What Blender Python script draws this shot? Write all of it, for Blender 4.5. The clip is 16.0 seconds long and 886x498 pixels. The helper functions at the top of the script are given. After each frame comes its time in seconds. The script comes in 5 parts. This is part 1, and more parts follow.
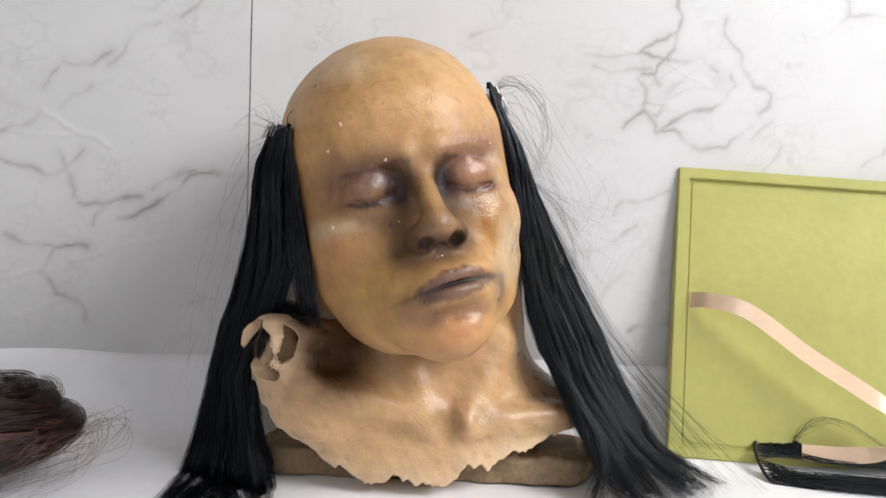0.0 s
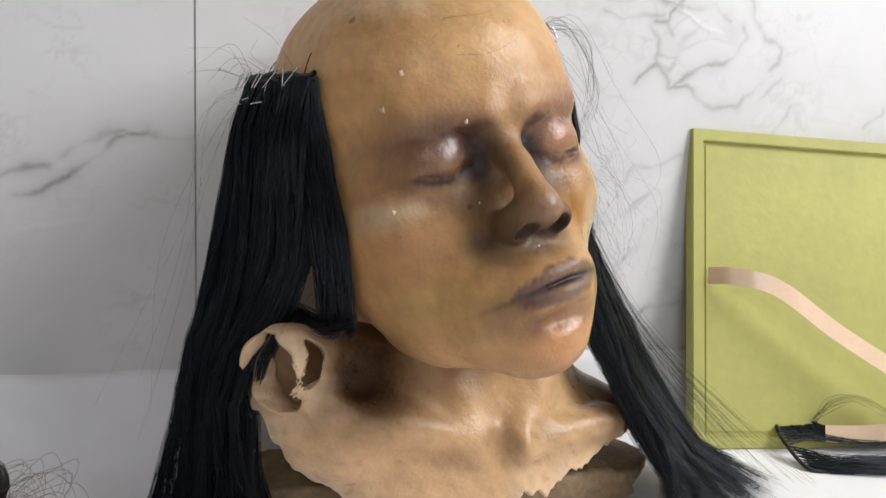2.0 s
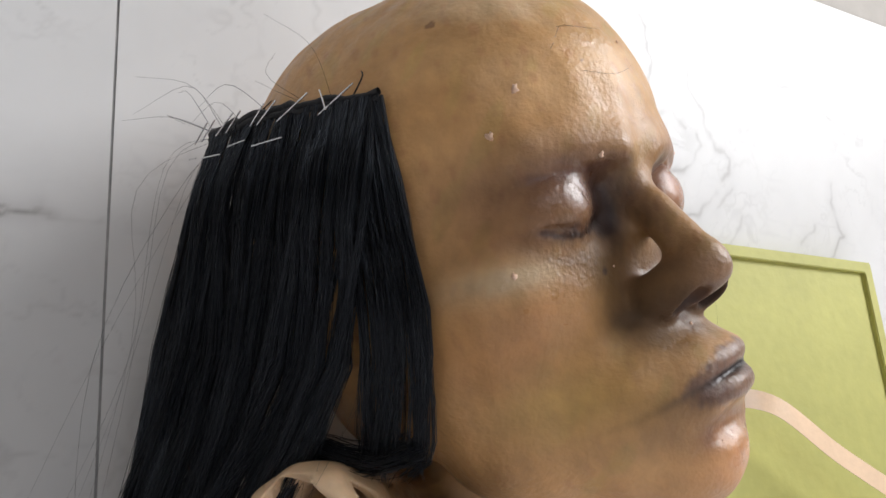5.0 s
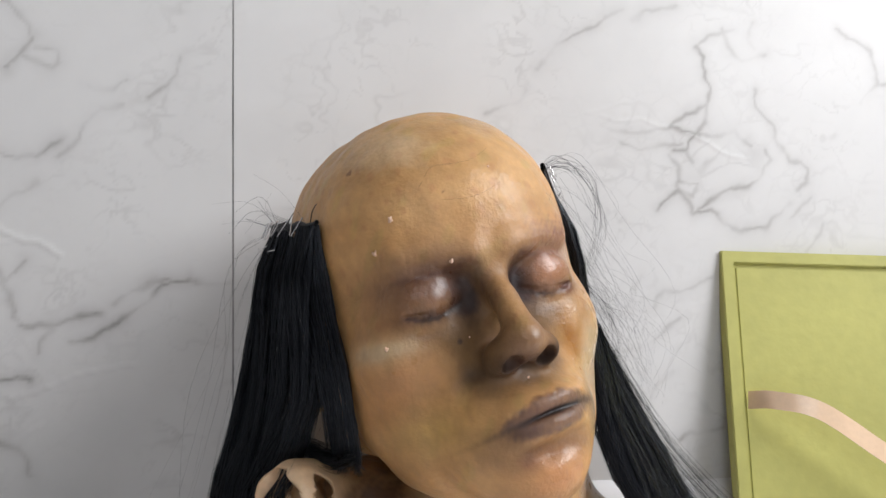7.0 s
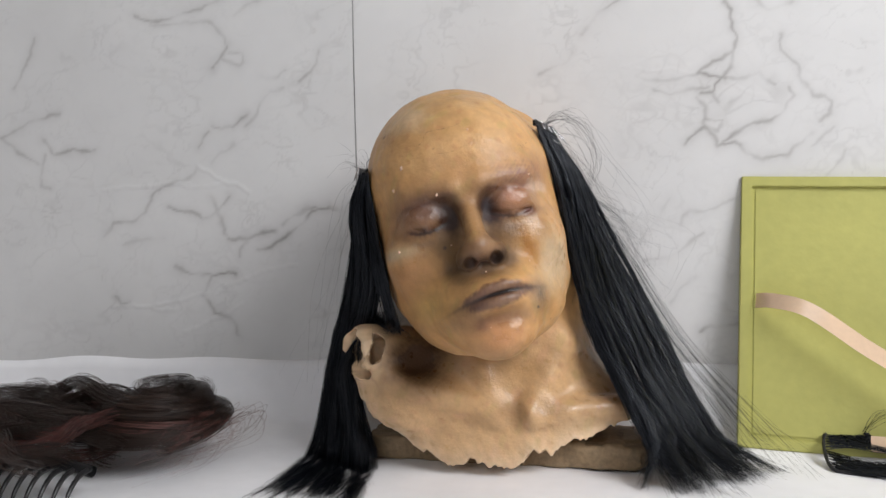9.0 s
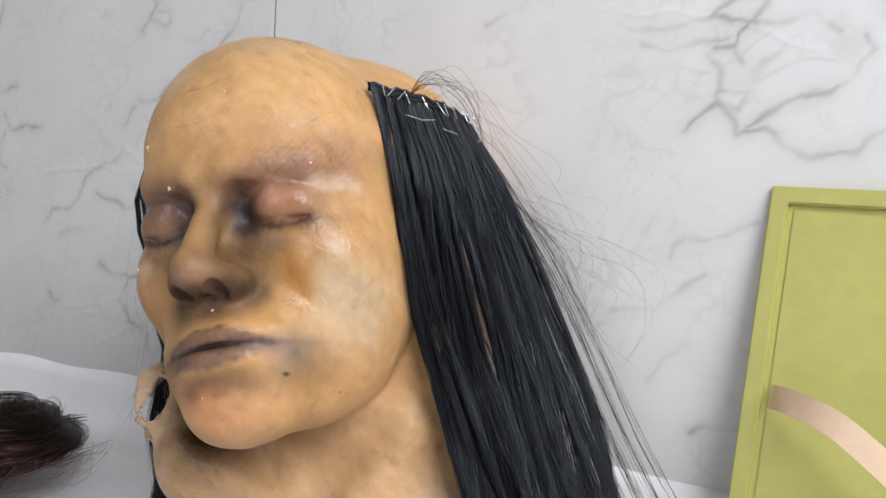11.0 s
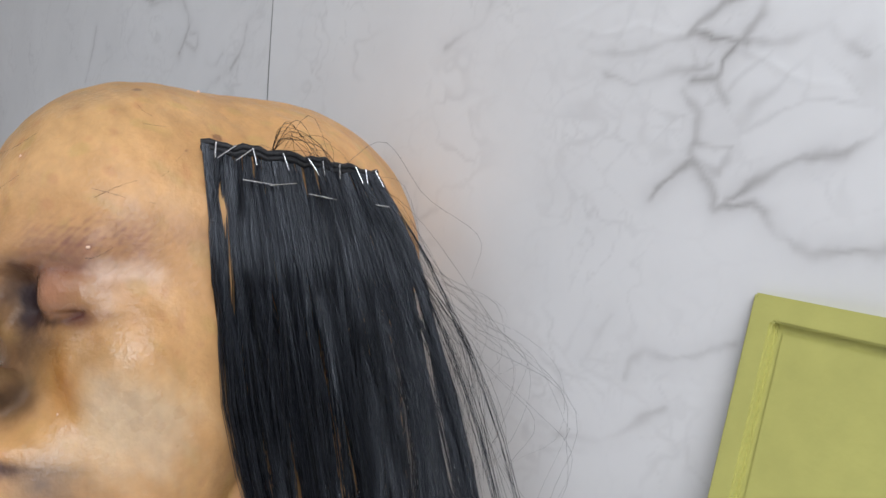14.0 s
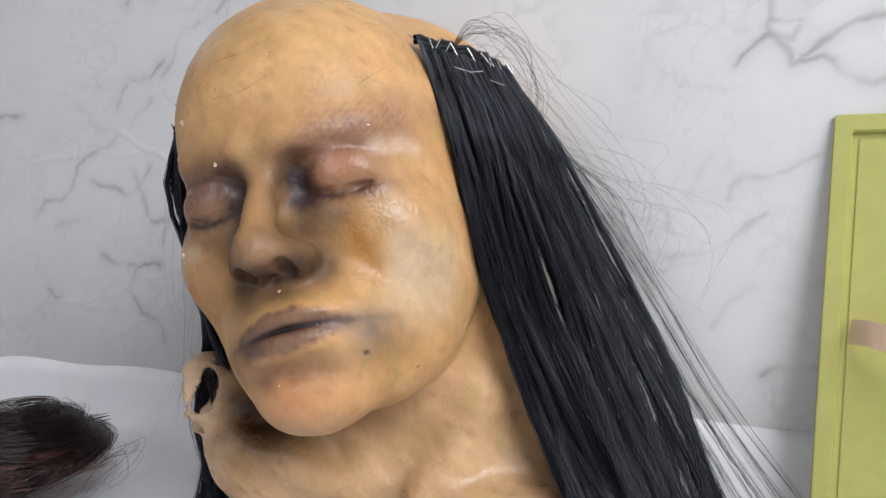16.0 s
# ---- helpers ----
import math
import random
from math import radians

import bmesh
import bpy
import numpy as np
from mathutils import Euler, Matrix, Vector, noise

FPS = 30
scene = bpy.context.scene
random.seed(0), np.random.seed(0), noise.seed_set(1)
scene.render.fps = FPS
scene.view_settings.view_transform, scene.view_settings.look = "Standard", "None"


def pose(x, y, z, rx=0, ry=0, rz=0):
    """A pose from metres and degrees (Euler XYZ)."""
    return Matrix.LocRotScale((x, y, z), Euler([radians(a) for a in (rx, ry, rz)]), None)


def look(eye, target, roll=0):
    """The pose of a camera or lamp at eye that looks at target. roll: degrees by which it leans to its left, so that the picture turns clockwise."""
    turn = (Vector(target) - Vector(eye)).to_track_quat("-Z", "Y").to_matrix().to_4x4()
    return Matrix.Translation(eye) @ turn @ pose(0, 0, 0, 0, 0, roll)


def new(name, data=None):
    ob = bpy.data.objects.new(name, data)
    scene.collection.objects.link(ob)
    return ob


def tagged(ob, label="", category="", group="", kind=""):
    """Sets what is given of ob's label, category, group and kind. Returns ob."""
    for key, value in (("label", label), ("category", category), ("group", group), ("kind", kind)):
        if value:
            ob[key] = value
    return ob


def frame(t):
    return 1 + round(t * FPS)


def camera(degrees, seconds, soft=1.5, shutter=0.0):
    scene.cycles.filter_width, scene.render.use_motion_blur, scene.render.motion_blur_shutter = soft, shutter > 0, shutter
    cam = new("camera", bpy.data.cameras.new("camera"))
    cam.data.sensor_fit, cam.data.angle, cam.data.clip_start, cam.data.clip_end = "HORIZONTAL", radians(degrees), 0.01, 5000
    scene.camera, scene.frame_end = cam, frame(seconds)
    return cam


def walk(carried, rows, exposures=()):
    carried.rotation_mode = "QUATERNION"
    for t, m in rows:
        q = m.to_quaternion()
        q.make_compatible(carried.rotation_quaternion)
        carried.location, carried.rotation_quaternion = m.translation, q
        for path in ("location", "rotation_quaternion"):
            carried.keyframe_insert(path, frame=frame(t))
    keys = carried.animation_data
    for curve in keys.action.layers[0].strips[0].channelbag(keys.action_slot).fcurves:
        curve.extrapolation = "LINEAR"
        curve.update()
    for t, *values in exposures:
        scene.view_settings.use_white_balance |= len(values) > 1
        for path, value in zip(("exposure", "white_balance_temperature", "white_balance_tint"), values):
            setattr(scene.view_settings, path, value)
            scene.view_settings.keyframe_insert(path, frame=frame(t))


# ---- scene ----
cam = camera(56.6, 16.0)
PATH = [
    (0, (0.089, 0.125, 0.194), (0.006, 2.122, 0.128), 1.8),
    (0.5, (0.058, 0.152, 0.201), (0.031, 2.15, 0.12), 1.5),
    (1, (0.022, 0.19, 0.205), (0.066, 2.187, 0.101), 1.5),
    (1.5, (-0.014, 0.215, 0.203), (0.154, 2.203, 0.07), 1.4),
    (2, (-0.044, 0.245, 0.203), (0.341, 2.201, 0.036), 1.2),
    (2.5, (-0.089, 0.275, 0.194), (0.464, 2.187, -0.002), 1.2),
    (3, (-0.142, 0.305, 0.198), (0.548, 2.177, 0.057), 1.0),
    (3.5, (-0.152, 0.348, 0.19), (0.657, 2.178, 0.196), 1.0),
    (3.7, (-0.147, 0.364, 0.182), (0.707, 2.172, 0.228), 0.9),
    (5.8, (-0.129, 0.392, 0.162), (0.777, 2.145, 0.489), -0.9),
    (6, (-0.138, 0.364, 0.162), (0.739, 2.132, 0.482), -0.8),
    (6.5, (-0.068, 0.312, 0.194), (0.445, 2.23, 0.432), -1.0),
    (7, (0.002, 0.22, 0.208), (0.153, 2.21, 0.346), -1.0),
    (7.5, (0.063, 0.134, 0.214), (0.044, 2.134, 0.251), -1.1),
    (8, (0.114, 0.06, 0.208), (-0.018, 2.056, 0.21), -1.5),
    (8.5, (0.157, 0.018, 0.204), (-0.108, 2.0, 0.197), -2.1),
    (9, (0.193, 0.043, 0.204), (-0.344, 1.969, 0.158), -1.3),
    (9.5, (0.242, 0.134, 0.209), (-0.523, 1.979, 0.094), -0.3),
    (10, (0.32, 0.253, 0.223), (-0.554, 2.045, 0.067), 0.0),
    (10.2, (0.342, 0.282, 0.226), (-0.594, 2.044, 0.096), 0.6),
    (12.3, (0.369, 0.438, 0.192), (-0.977, 1.917, 0.176), 3.7),
    (12.5, (0.368, 0.453, 0.215), (-1.007, 1.905, 0.159), 3.5),
    (13, (0.379, 0.501, 0.261), (-1.139, 1.799, 0.161), 3.1),
    (13.5, (0.397, 0.542, 0.272), (-1.185, 1.76, 0.148), 3.6),
    (14, (0.416, 0.554, 0.27), (-1.188, 1.741, 0.147), 4.0),
    (14.5, (0.414, 0.564, 0.258), (-1.193, 1.745, 0.109), 3.9),
    (15, (0.402, 0.553, 0.258), (-1.18, 1.767, 0.104), 3.5),
    (15.5, (0.38, 0.464, 0.224), (-1.035, 1.873, 0.107), 0.9),
    (16, (0.309, 0.348, 0.212), (-0.763, 2.031, 0.081), -2.1),
]
walk(cam, [(t, look(eye, target, roll)) for t, eye, target, roll in PATH],
     exposures=[(0, 0.02, 6500, 10), (1.5, -0.1, 6500, 10), (3, 0.02, 6500, 10), (6, -0.14, 6500, 10), (7.5, -0.14, 6500, 10), (8.5, -0.28, 6500, 10), (9, -0.27, 6500, 10), (10.2, -0.14, 6400, 10),
                (12.5, -0.1, 6200, 10), (13.5, -0.24, 6150, 10), (14.5, -0.42, 6150, 10), (15, -0.38, 6150, 10), (16, -0.14, 6200, 10)])

# ---- world and light ----
world = bpy.data.worlds.new("world")
scene.world = world
world.use_nodes = True
wn = world.node_tree.nodes
sky = wn.new("ShaderNodeTexSky")
sky.sky_type, sky.sun_disc = "NISHITA", False
sky.sun_elevation, sky.sun_rotation = radians(40), radians(120)
world.node_tree.links.new(sky.outputs[0], wn["Background"].inputs[0])
wn["Background"].inputs[1].default_value = 0.12


def area_lamp(name, eye, target, sx, sy, watts, colour):
    lamp = bpy.data.lights.new(name, "AREA")
    lamp.shape, lamp.size, lamp.size_y, lamp.energy, lamp.color = "RECTANGLE", sx, sy, watts, colour
    ob = new(name, lamp)
    ob.matrix_world = look(eye, target)
    return ob


area_lamp("window_daylight", (1.55, -0.1, 1.2), (0.1, 0.65, 0.0), 1.15, 0.95, 42, (0.98, 0.985, 1.0))
# added fill lamp with no known source, brightens paper and bust from the front
area_lamp("front_fill_light", (-0.25, -1.9, 1.38), (0.0, 0.6, 0.0), 1.35, 0.9, 11, (0.97, 0.98, 1.0))


# ---- materials ----
def material(name, colour, rough=0.6, metal=0.0, grain=0.0, scale=40.0, bump=0.0, bump_scale=200.0, attr="", coat=0.0, sss=0.0, gloss_attr="", islands=0.0, spec=0.5):
    m = bpy.data.materials.new(name)
    m.use_nodes = True
    n, l = m.node_tree.nodes, m.node_tree.links
    b = n["Principled BSDF"]
    b.inputs["Roughness"].default_value, b.inputs["Metallic"].default_value = rough, metal
    b.inputs["Specular IOR Level"].default_value = spec
    b.inputs["Coat Weight"].default_value = coat
    co = n.new("ShaderNodeTexCoord")
    if attr:
        src = n.new("ShaderNodeAttribute")
        src.attribute_name = attr
        out = src.outputs["Color"]
    else:
        src = n.new("ShaderNodeRGB")
        src.outputs[0].default_value = (*colour, 1)
        out = src.outputs[0]
    if grain:
        for sc, amount in ((scale, grain), (scale * 7, grain * 0.6)):
            no = n.new("ShaderNodeTexNoise")
            no.inputs["Scale"].default_value, no.inputs["Detail"].default_value = sc, 6
            l.new(co.outputs["Object"], no.inputs["Vector"])
            ramp = n.new("ShaderNodeMapRange")
            ramp.inputs[1].default_value, ramp.inputs[2].default_value = 0.3, 0.7
            ramp.inputs[3].default_value, ramp.inputs[4].default_value = 1 - amount, 1 + amount
            l.new(no.outputs[0], ramp.inputs[0])
            mix = n.new("ShaderNodeVectorMath")
            mix.operation = "SCALE"
            l.new(out, mix.inputs[0])
            l.new(ramp.outputs[0], mix.inputs["Scale"])
            out = mix.outputs[0]
    if islands:
        geo = n.new("ShaderNodeNewGeometry")
        ramp = n.new("ShaderNodeMapRange")
        ramp.inputs[3].default_value, ramp.inputs[4].default_value = 1 - islands, 1 + islands
        l.new(geo.outputs["Random Per Island"], ramp.inputs[0])
        mix = n.new("ShaderNodeVectorMath")
        mix.operation = "SCALE"
        l.new(out, mix.inputs[0])
        l.new(ramp.outputs[0], mix.inputs["Scale"])
        out = mix.outputs[0]
    l.new(out, b.inputs["Base Color"])
    if gloss_attr:
        g = n.new("ShaderNodeAttribute")
        g.attribute_name = gloss_attr
        no = n.new("ShaderNodeTexNoise")
        no.inputs["Scale"].default_value, no.inputs["Detail"].default_value = 140, 4
        l.new(co.outputs["Object"], no.inputs["Vector"])
        add = n.new("ShaderNodeMath")
        add.operation = "MULTIPLY_ADD"
        add.inputs[1].default_value, add.inputs[2].default_value = 0.3, -0.15
        l.new(no.outputs[0], add.inputs[0])
        plus = n.new("ShaderNodeMath")
        plus.use_clamp = True
        l.new(add.outputs[0], plus.inputs[0])
        l.new(g.outputs["Fac"], plus.inputs[1])
        l.new(plus.outputs[0], b.inputs["Roughness"])
    if sss:
        b.inputs["Subsurface Weight"].default_value = sss
        b.inputs["Subsurface Radius"].default_value = (0.006, 0.003, 0.0015)
        b.inputs["Subsurface Scale"].default_value = 1.0
    if bump:
        bp = n.new("ShaderNodeBump")
        bp.inputs["Strength"].default_value, bp.inputs["Distance"].default_value = bump, 0.001
        no = n.new("ShaderNodeTexNoise")
        no.inputs["Scale"].default_value, no.inputs["Detail"].default_value = bump_scale, 5
        l.new(co.outputs["Object"], no.inputs["Vector"])
        l.new(no.outputs[0], bp.inputs["Height"])
        l.new(bp.outputs[0], b.inputs["Normal"])
    return m


MARBLE = material("marble_vinyl", (0.7, 0.7, 0.7), 0.38, attr="print", grain=0.025, scale=6, bump=0.12, bump_scale=25)
PLASTER = material("plaster", (0.45, 0.42, 0.385), 0.85, grain=0.06, scale=8, bump=0.25, bump_scale=90)
PAPER = material("white_paper", (0.86, 0.86, 0.88), 0.75, grain=0.03, scale=9, bump=0.2, bump_scale=60)
FLOOR = material("floor_stone", (0.32, 0.3, 0.28), 0.6, grain=0.1, scale=5)
SKIN = material("painted_silicone", (0.5, 0.3, 0.15), 0.4, attr="paint_shade", grain=0.085, scale=45, bump=0.4, bump_scale=480, gloss_attr="gloss", sss=0.06, spec=0.4)


def wet_skin(m):
    """A thin wet coat with a pebbled surface where the silicone was varnished."""
    n, l = m.node_tree.nodes, m.node_tree.links
    b = n["Principled BSDF"]
    src = n.new("ShaderNodeAttribute")
    src.attribute_name = "wet"
    l.new(src.outputs["Fac"], b.inputs["Coat Weight"])
    b.inputs["Coat Roughness"].default_value = 0.2
    co, no, bp = n.new("ShaderNodeTexCoord"), n.new("ShaderNodeTexNoise"), n.new("ShaderNodeBump")
    no.inputs["Scale"].default_value, no.inputs["Detail"].default_value = 420, 4
    bp.inputs["Strength"].default_value, bp.inputs["Distance"].default_value = 1.0, 0.002
    l.new(co.outputs["Object"], no.inputs["Vector"])
    l.new(no.outputs[0], bp.inputs["Height"])
    l.new(bp.outputs[0], b.inputs["Coat Normal"])


wet_skin(SKIN)
CLAY = material("brown_clay", (0.25, 0.175, 0.1), 0.7, grain=0.35, scale=35, bump=0.9, bump_scale=220)
# black, with a little of the window's blue sheen put into the colour
HAIR = material("black_hair", (0.0035, 0.0042, 0.0068), 0.22, islands=0.7, spec=0.6)
BROWN_HAIR = material("brown_hair", (0.03, 0.017, 0.0125), 0.36, islands=0.7)
PINK_HAIR = material("pink_brown_hair", (0.16, 0.07, 0.06), 0.45, islands=0.5)


def strand_gloss(m, low, high):
    """Each strand its own gloss, tinted blue to stand in for the window's bluish sheen."""
    n, l = m.node_tree.nodes, m.node_tree.links
    b = n["Principled BSDF"]
    geo, ramp = n.new("ShaderNodeNewGeometry"), n.new("ShaderNodeMapRange")
    ramp.inputs[3].default_value, ramp.inputs[4].default_value = low, high
    l.new(geo.outputs["Random Per Island"], ramp.inputs[0])
    l.new(ramp.outputs[0], b.inputs["Roughness"])
    b.inputs["Specular Tint"].default_value = (0.84, 0.9, 1.0, 1)


strand_gloss(HAIR, 0.14, 0.45)
BAND = material("black_weft_band", (0.008, 0.008, 0.01), 0.6, bump=0.6, bump_scale=900)
PIN = material("steel_pin", (0.8, 0.8, 0.82), 0.25, metal=1.0)
GREEN = material("green_board", (0.45, 0.435, 0.125), 0.6, grain=0.07, scale=14, bump=0.3, bump_scale=120)
RIBBON = material("satin_ribbon", (0.86, 0.63, 0.44), 0.28, coat=0.5, grain=0.04, scale=40, bump=0.15, bump_scale=300)
RED = material("red_plastic", (0.6, 0.02, 0.02), 0.4, grain=0.05)
CLIP = material("black_plastic", (0.012, 0.012, 0.013), 0.3, grain=0.1)
CRUMB = material("crumb", (0.74, 0.5, 0.36), 0.6, grain=0.15, scale=300)
DARK = material("grey_gap", (0.32, 0.315, 0.31), 0.9, grain=0.2)


# ---- helpers of the scene ----
def mesh_object(name, verts, faces, mat, parent=None, label="", smooth=True):
    me = bpy.data.meshes.new(name)
    me.from_pydata([tuple(v) for v in verts], [], [tuple(f) for f in faces])
    me.materials.append(mat)
    if smooth:
        me.polygons.foreach_set("use_smooth", [True] * len(me.polygons))
    me.update()
    ob = new(name, me)
    if parent:
        ob.parent = parent
    if label:
        ob["label"] = label
    return ob


def part(name, bm, mat, parent=None, label="", smooth=True):
    me = bpy.data.meshes.new(name)
    bmesh.ops.recalc_face_normals(bm, faces=bm.faces)
    for f in bm.faces:
        f.smooth = smooth
    bm.to_mesh(me)
    bm.free()
    me.materials.append(mat)
    ob = new(name, me)
    if parent:
        ob.parent = parent
    if label:
        ob["label"] = label
    return ob


def box_bm(x0, y0, z0, x1, y1, z1, bevel=0.0):
    bm = bmesh.new()
    bmesh.ops.create_cube(bm, size=1, matrix=Matrix.Translation(((x0 + x1) / 2, (y0 + y1) / 2, (z0 + z1) / 2)) @ Matrix.Diagonal((x1 - x0, y1 - y0, z1 - z0, 1)))
    if bevel:
        bmesh.ops.bevel(bm, geom=bm.edges[:], offset=bevel, segments=2, affect="EDGES")
    return bm


def thing(name, label, category, at=(0, 0, 0), group=""):
    e = new(name)
    e.location = at
    return tagged(e, label, category, group)


def tubes(paths, radius, sides=3, taper=0.35):
    """Vertices and faces of thin tubes along an array of paths (count, points, 3)."""
    paths = np.asarray(paths, float)
    n, k, _ = paths.shape
    tan = np.gradient(paths, axis=1)
    tan /= np.linalg.norm(tan, axis=2, keepdims=True) + 1e-12
    ref = np.where(np.abs(tan[..., 1:2]) > 0.9, [1.0, 0, 0], [0, 1.0, 0])
    a = np.cross(tan, ref)
    a /= np.linalg.norm(a, axis=2, keepdims=True) + 1e-12
    b = np.cross(tan, a)
    rad = np.broadcast_to(np.reshape(radius, (-1, 1, 1)), (n, k, 1)) * np.linspace(1, taper, k)[None, :, None]
    rings = [paths + rad * (math.cos(2 * math.pi * s / sides) * a + math.sin(2 * math.pi * s / sides) * b) for s in range(sides)]
    verts = np.stack(rings, 2).reshape(-1, 3)
    i = (np.arange(n)[:, None, None] * k + np.arange(k - 1)[None, :, None]) * sides
    s = np.arange(sides)[None, None, :]
    s2 = (s + 1) % sides
    faces = np.stack([i + s, i + s2, i + sides + s2, i + sides + s], -1).reshape(-1, 4)
    return verts, faces


def glide(controls, k):
    """Smooth paths (count, k, 3) through control arrays (count, m, 3), Catmull-Rom."""
    c = np.asarray(controls, float)
    c = np.concatenate([2 * c[:, :1] - c[:, 1:2], c, 2 * c[:, -1:] - c[:, -2:-1]], 1)
    m = c.shape[1] - 3
    out = []
    for u in np.linspace(0, m - 1e-6, k):
        j, f = int(u), u - int(u)
        p0, p1, p2, p3 = (c[:, j + d] for d in range(4))
        out.append(0.5 * (2 * p1 + (p2 - p0) * f + (2 * p0 - 5 * p1 + 4 * p2 - p3) * f * f + (3 * p1 - p0 - 3 * p2 + p3) * f ** 3))
    return np.stack(out, 1)


# ---- room ----
WALL_SLOPE = 0.088


def wall_y(x):
    """The wall behind the table runs a little askew to the table's own axes."""
    return 0.809 + WALL_SLOPE * (x - 0.21)


def to_wall(bm, y):
    """Shear the far end of a block, beyond y, until it lies along the wall."""
    for v in bm.verts:
        if v.co.y > y:
            v.co.y += wall_y(v.co.x) - 0.809
    return bm


tagged(part("floor", box_bm(-1.7, -2.0, -0.80, 1.7, 1.15, -0.75), FLOOR, smooth=False), "plain grey stone floor of the workroom", "floor", kind="structure")
tagged(part("ceiling", box_bm(-1.7, -2.0, 1.9, 1.7, 1.15, 1.95), PLASTER, smooth=False), "plain pale plaster ceiling", "ceiling", kind="structure")
tagged(part("wall_north", to_wall(box_bm(-1.7, 0.813, -0.75, 1.7, 1.0, 1.9), 0), PLASTER, smooth=False), "beige plaster wall behind the marble-print sheets", "wall", kind="structure")
tagged(part("wall_west", box_bm(-1.7, -2.0, -0.75, -1.6, 0.66, 1.9), PLASTER, smooth=False), "beige plaster side wall", "wall", kind="structure")


def wall_with_opening(name, axis, place, lo, hi, o0, o1, z0, z1):
    bm = bmesh.new()
    for a0, a1, b0, b1 in ((lo, o0, -0.75, 1.9), (o1, hi, -0.75, 1.9), (o0, o1, -0.75, z0), (o0, o1, z1, 1.9)):
        if axis == "x":
            one = box_bm(place, a0, b0, place + 0.1, a1, b1)
        else:
            one = box_bm(a0, place, b0, a1, place + 0.1, b1)
        me = bpy.data.meshes.new("piece")
        one.to_mesh(me)
        one.free()
        bm.from_mesh(me)
        bpy.data.meshes.remove(me)
    return tagged(part(name, bm, PLASTER, smooth=False), "unseen beige plaster wall with a light opening", "wall", kind="structure")


wall_with_opening("wall_east", "x", 1.6, -2.0, 0.94, -0.75, 0.55, 0.7, 1.86)
# unseen wall, its opening made up to hold the front fill lamp
wall_with_opening("wall_south", "y", -2.0, -1.6, 1.6, -1.0, 0.5, 0.9, 1.86)


# ---- marble-print sheets on the wall ----
def near_line(px, pz, line):
    best = np.full(px.shape, 9.0)
    for (x0, z0), (x1, z1) in zip(line, line[1:]):
        dx, dz = x1 - x0, z1 - z0
        f = np.clip(((px - x0) * dx + (pz - z0) * dz) / (dx * dx + dz * dz), 0, 1)
        best = np.minimum(best, np.hypot(px - x0 - f * dx, pz - z0 - f * dz))
    return best


rng_sites = np.random.default_rng(5)


def waves(px, pz, scale, seed, octaves=4):
    r = np.random.default_rng(seed)
    out = np.zeros_like(px)
    for o in range(octaves):
        for _ in range(5):
            a, ph = r.uniform(0, 2 * math.pi), r.uniform(0, 2 * math.pi)
            k = 2 * math.pi / scale * 2 ** o * r.uniform(0.7, 1.4)
            out += np.sin(k * (px * math.cos(a) + pz * math.sin(a)) + ph) / 2 ** o
    return out / 4


VEINS_A = [
    (0.5, [(-0.478, 0.31), (-0.46, 0.295), (-0.436, 0.28)]),
    (0.5, [(-0.461, 0.36), (-0.446, 0.384), (-0.435, 0.411)]),
    (0.6, [(-0.478, 0.31), (-0.459, 0.318), (-0.435, 0.328), (-0.41, 0.332)]),
    (0.6, [(-0.429, 0.291), (-0.434, 0.26), (-0.423, 0.257)]),
    (0.8, [(-0.429, 0.305), (-0.419, 0.291), (-0.398, 0.293), (-0.372, 0.292)]),
    (0.6, [(-0.354, 0.145), (-0.346, 0.136), (-0.337, 0.139)]),
    (0.3, [(-0.343, 0.196), (-0.321, 0.201), (-0.299, 0.202)]),
    (0.6, [(-0.365, 0.205), (-0.354, 0.218), (-0.331, 0.22), (-0.32, 0.228), (-0.311, 0.244), (-0.3, 0.253), (-0.272, 0.261), (-0.261, 0.269)]),
    (0.7, [(-0.324, 0.426), (-0.305, 0.418), (-0.275, 0.423), (-0.253, 0.428), (-0.233, 0.436), (-0.211, 0.449)]),
]
VEINS_B = [
    (0.4, [(-0.305, 0.414), (-0.286, 0.415), (-0.253, 0.415), (-0.24, 0.412), (-0.227, 0.395), (-0.224, 0.387)]),
    (0.7, [(-0.293, 0.232), (-0.274, 0.229), (-0.255, 0.221), (-0.244, 0.225), (-0.233, 0.233), (-0.228, 0.243)]),
    (0.7, [(-0.258, 0.292), (-0.252, 0.301), (-0.247, 0.307)]),
    (0.9, [(-0.287, 0.172), (-0.268, 0.166), (-0.249, 0.164), (-0.232, 0.168), (-0.223, 0.165)]),
    (0.7, [(-0.249, 0.164), (-0.251, 0.157), (-0.258, 0.147), (-0.245, 0.127), (-0.231, 0.124), (-0.225, 0.116), (-0.222, 0.105)]),
    (0.8, [(-0.246, 0.241), (-0.242, 0.23), (-0.237, 0.222), (-0.236, 0.206), (-0.228, 0.202)]),
    (0.3, [(-0.247, 0.274), (-0.236, 0.284), (-0.219, 0.294)]),
    (0.9, [(-0.241, 0.368), (-0.23, 0.381), (-0.224, 0.389)]),
]
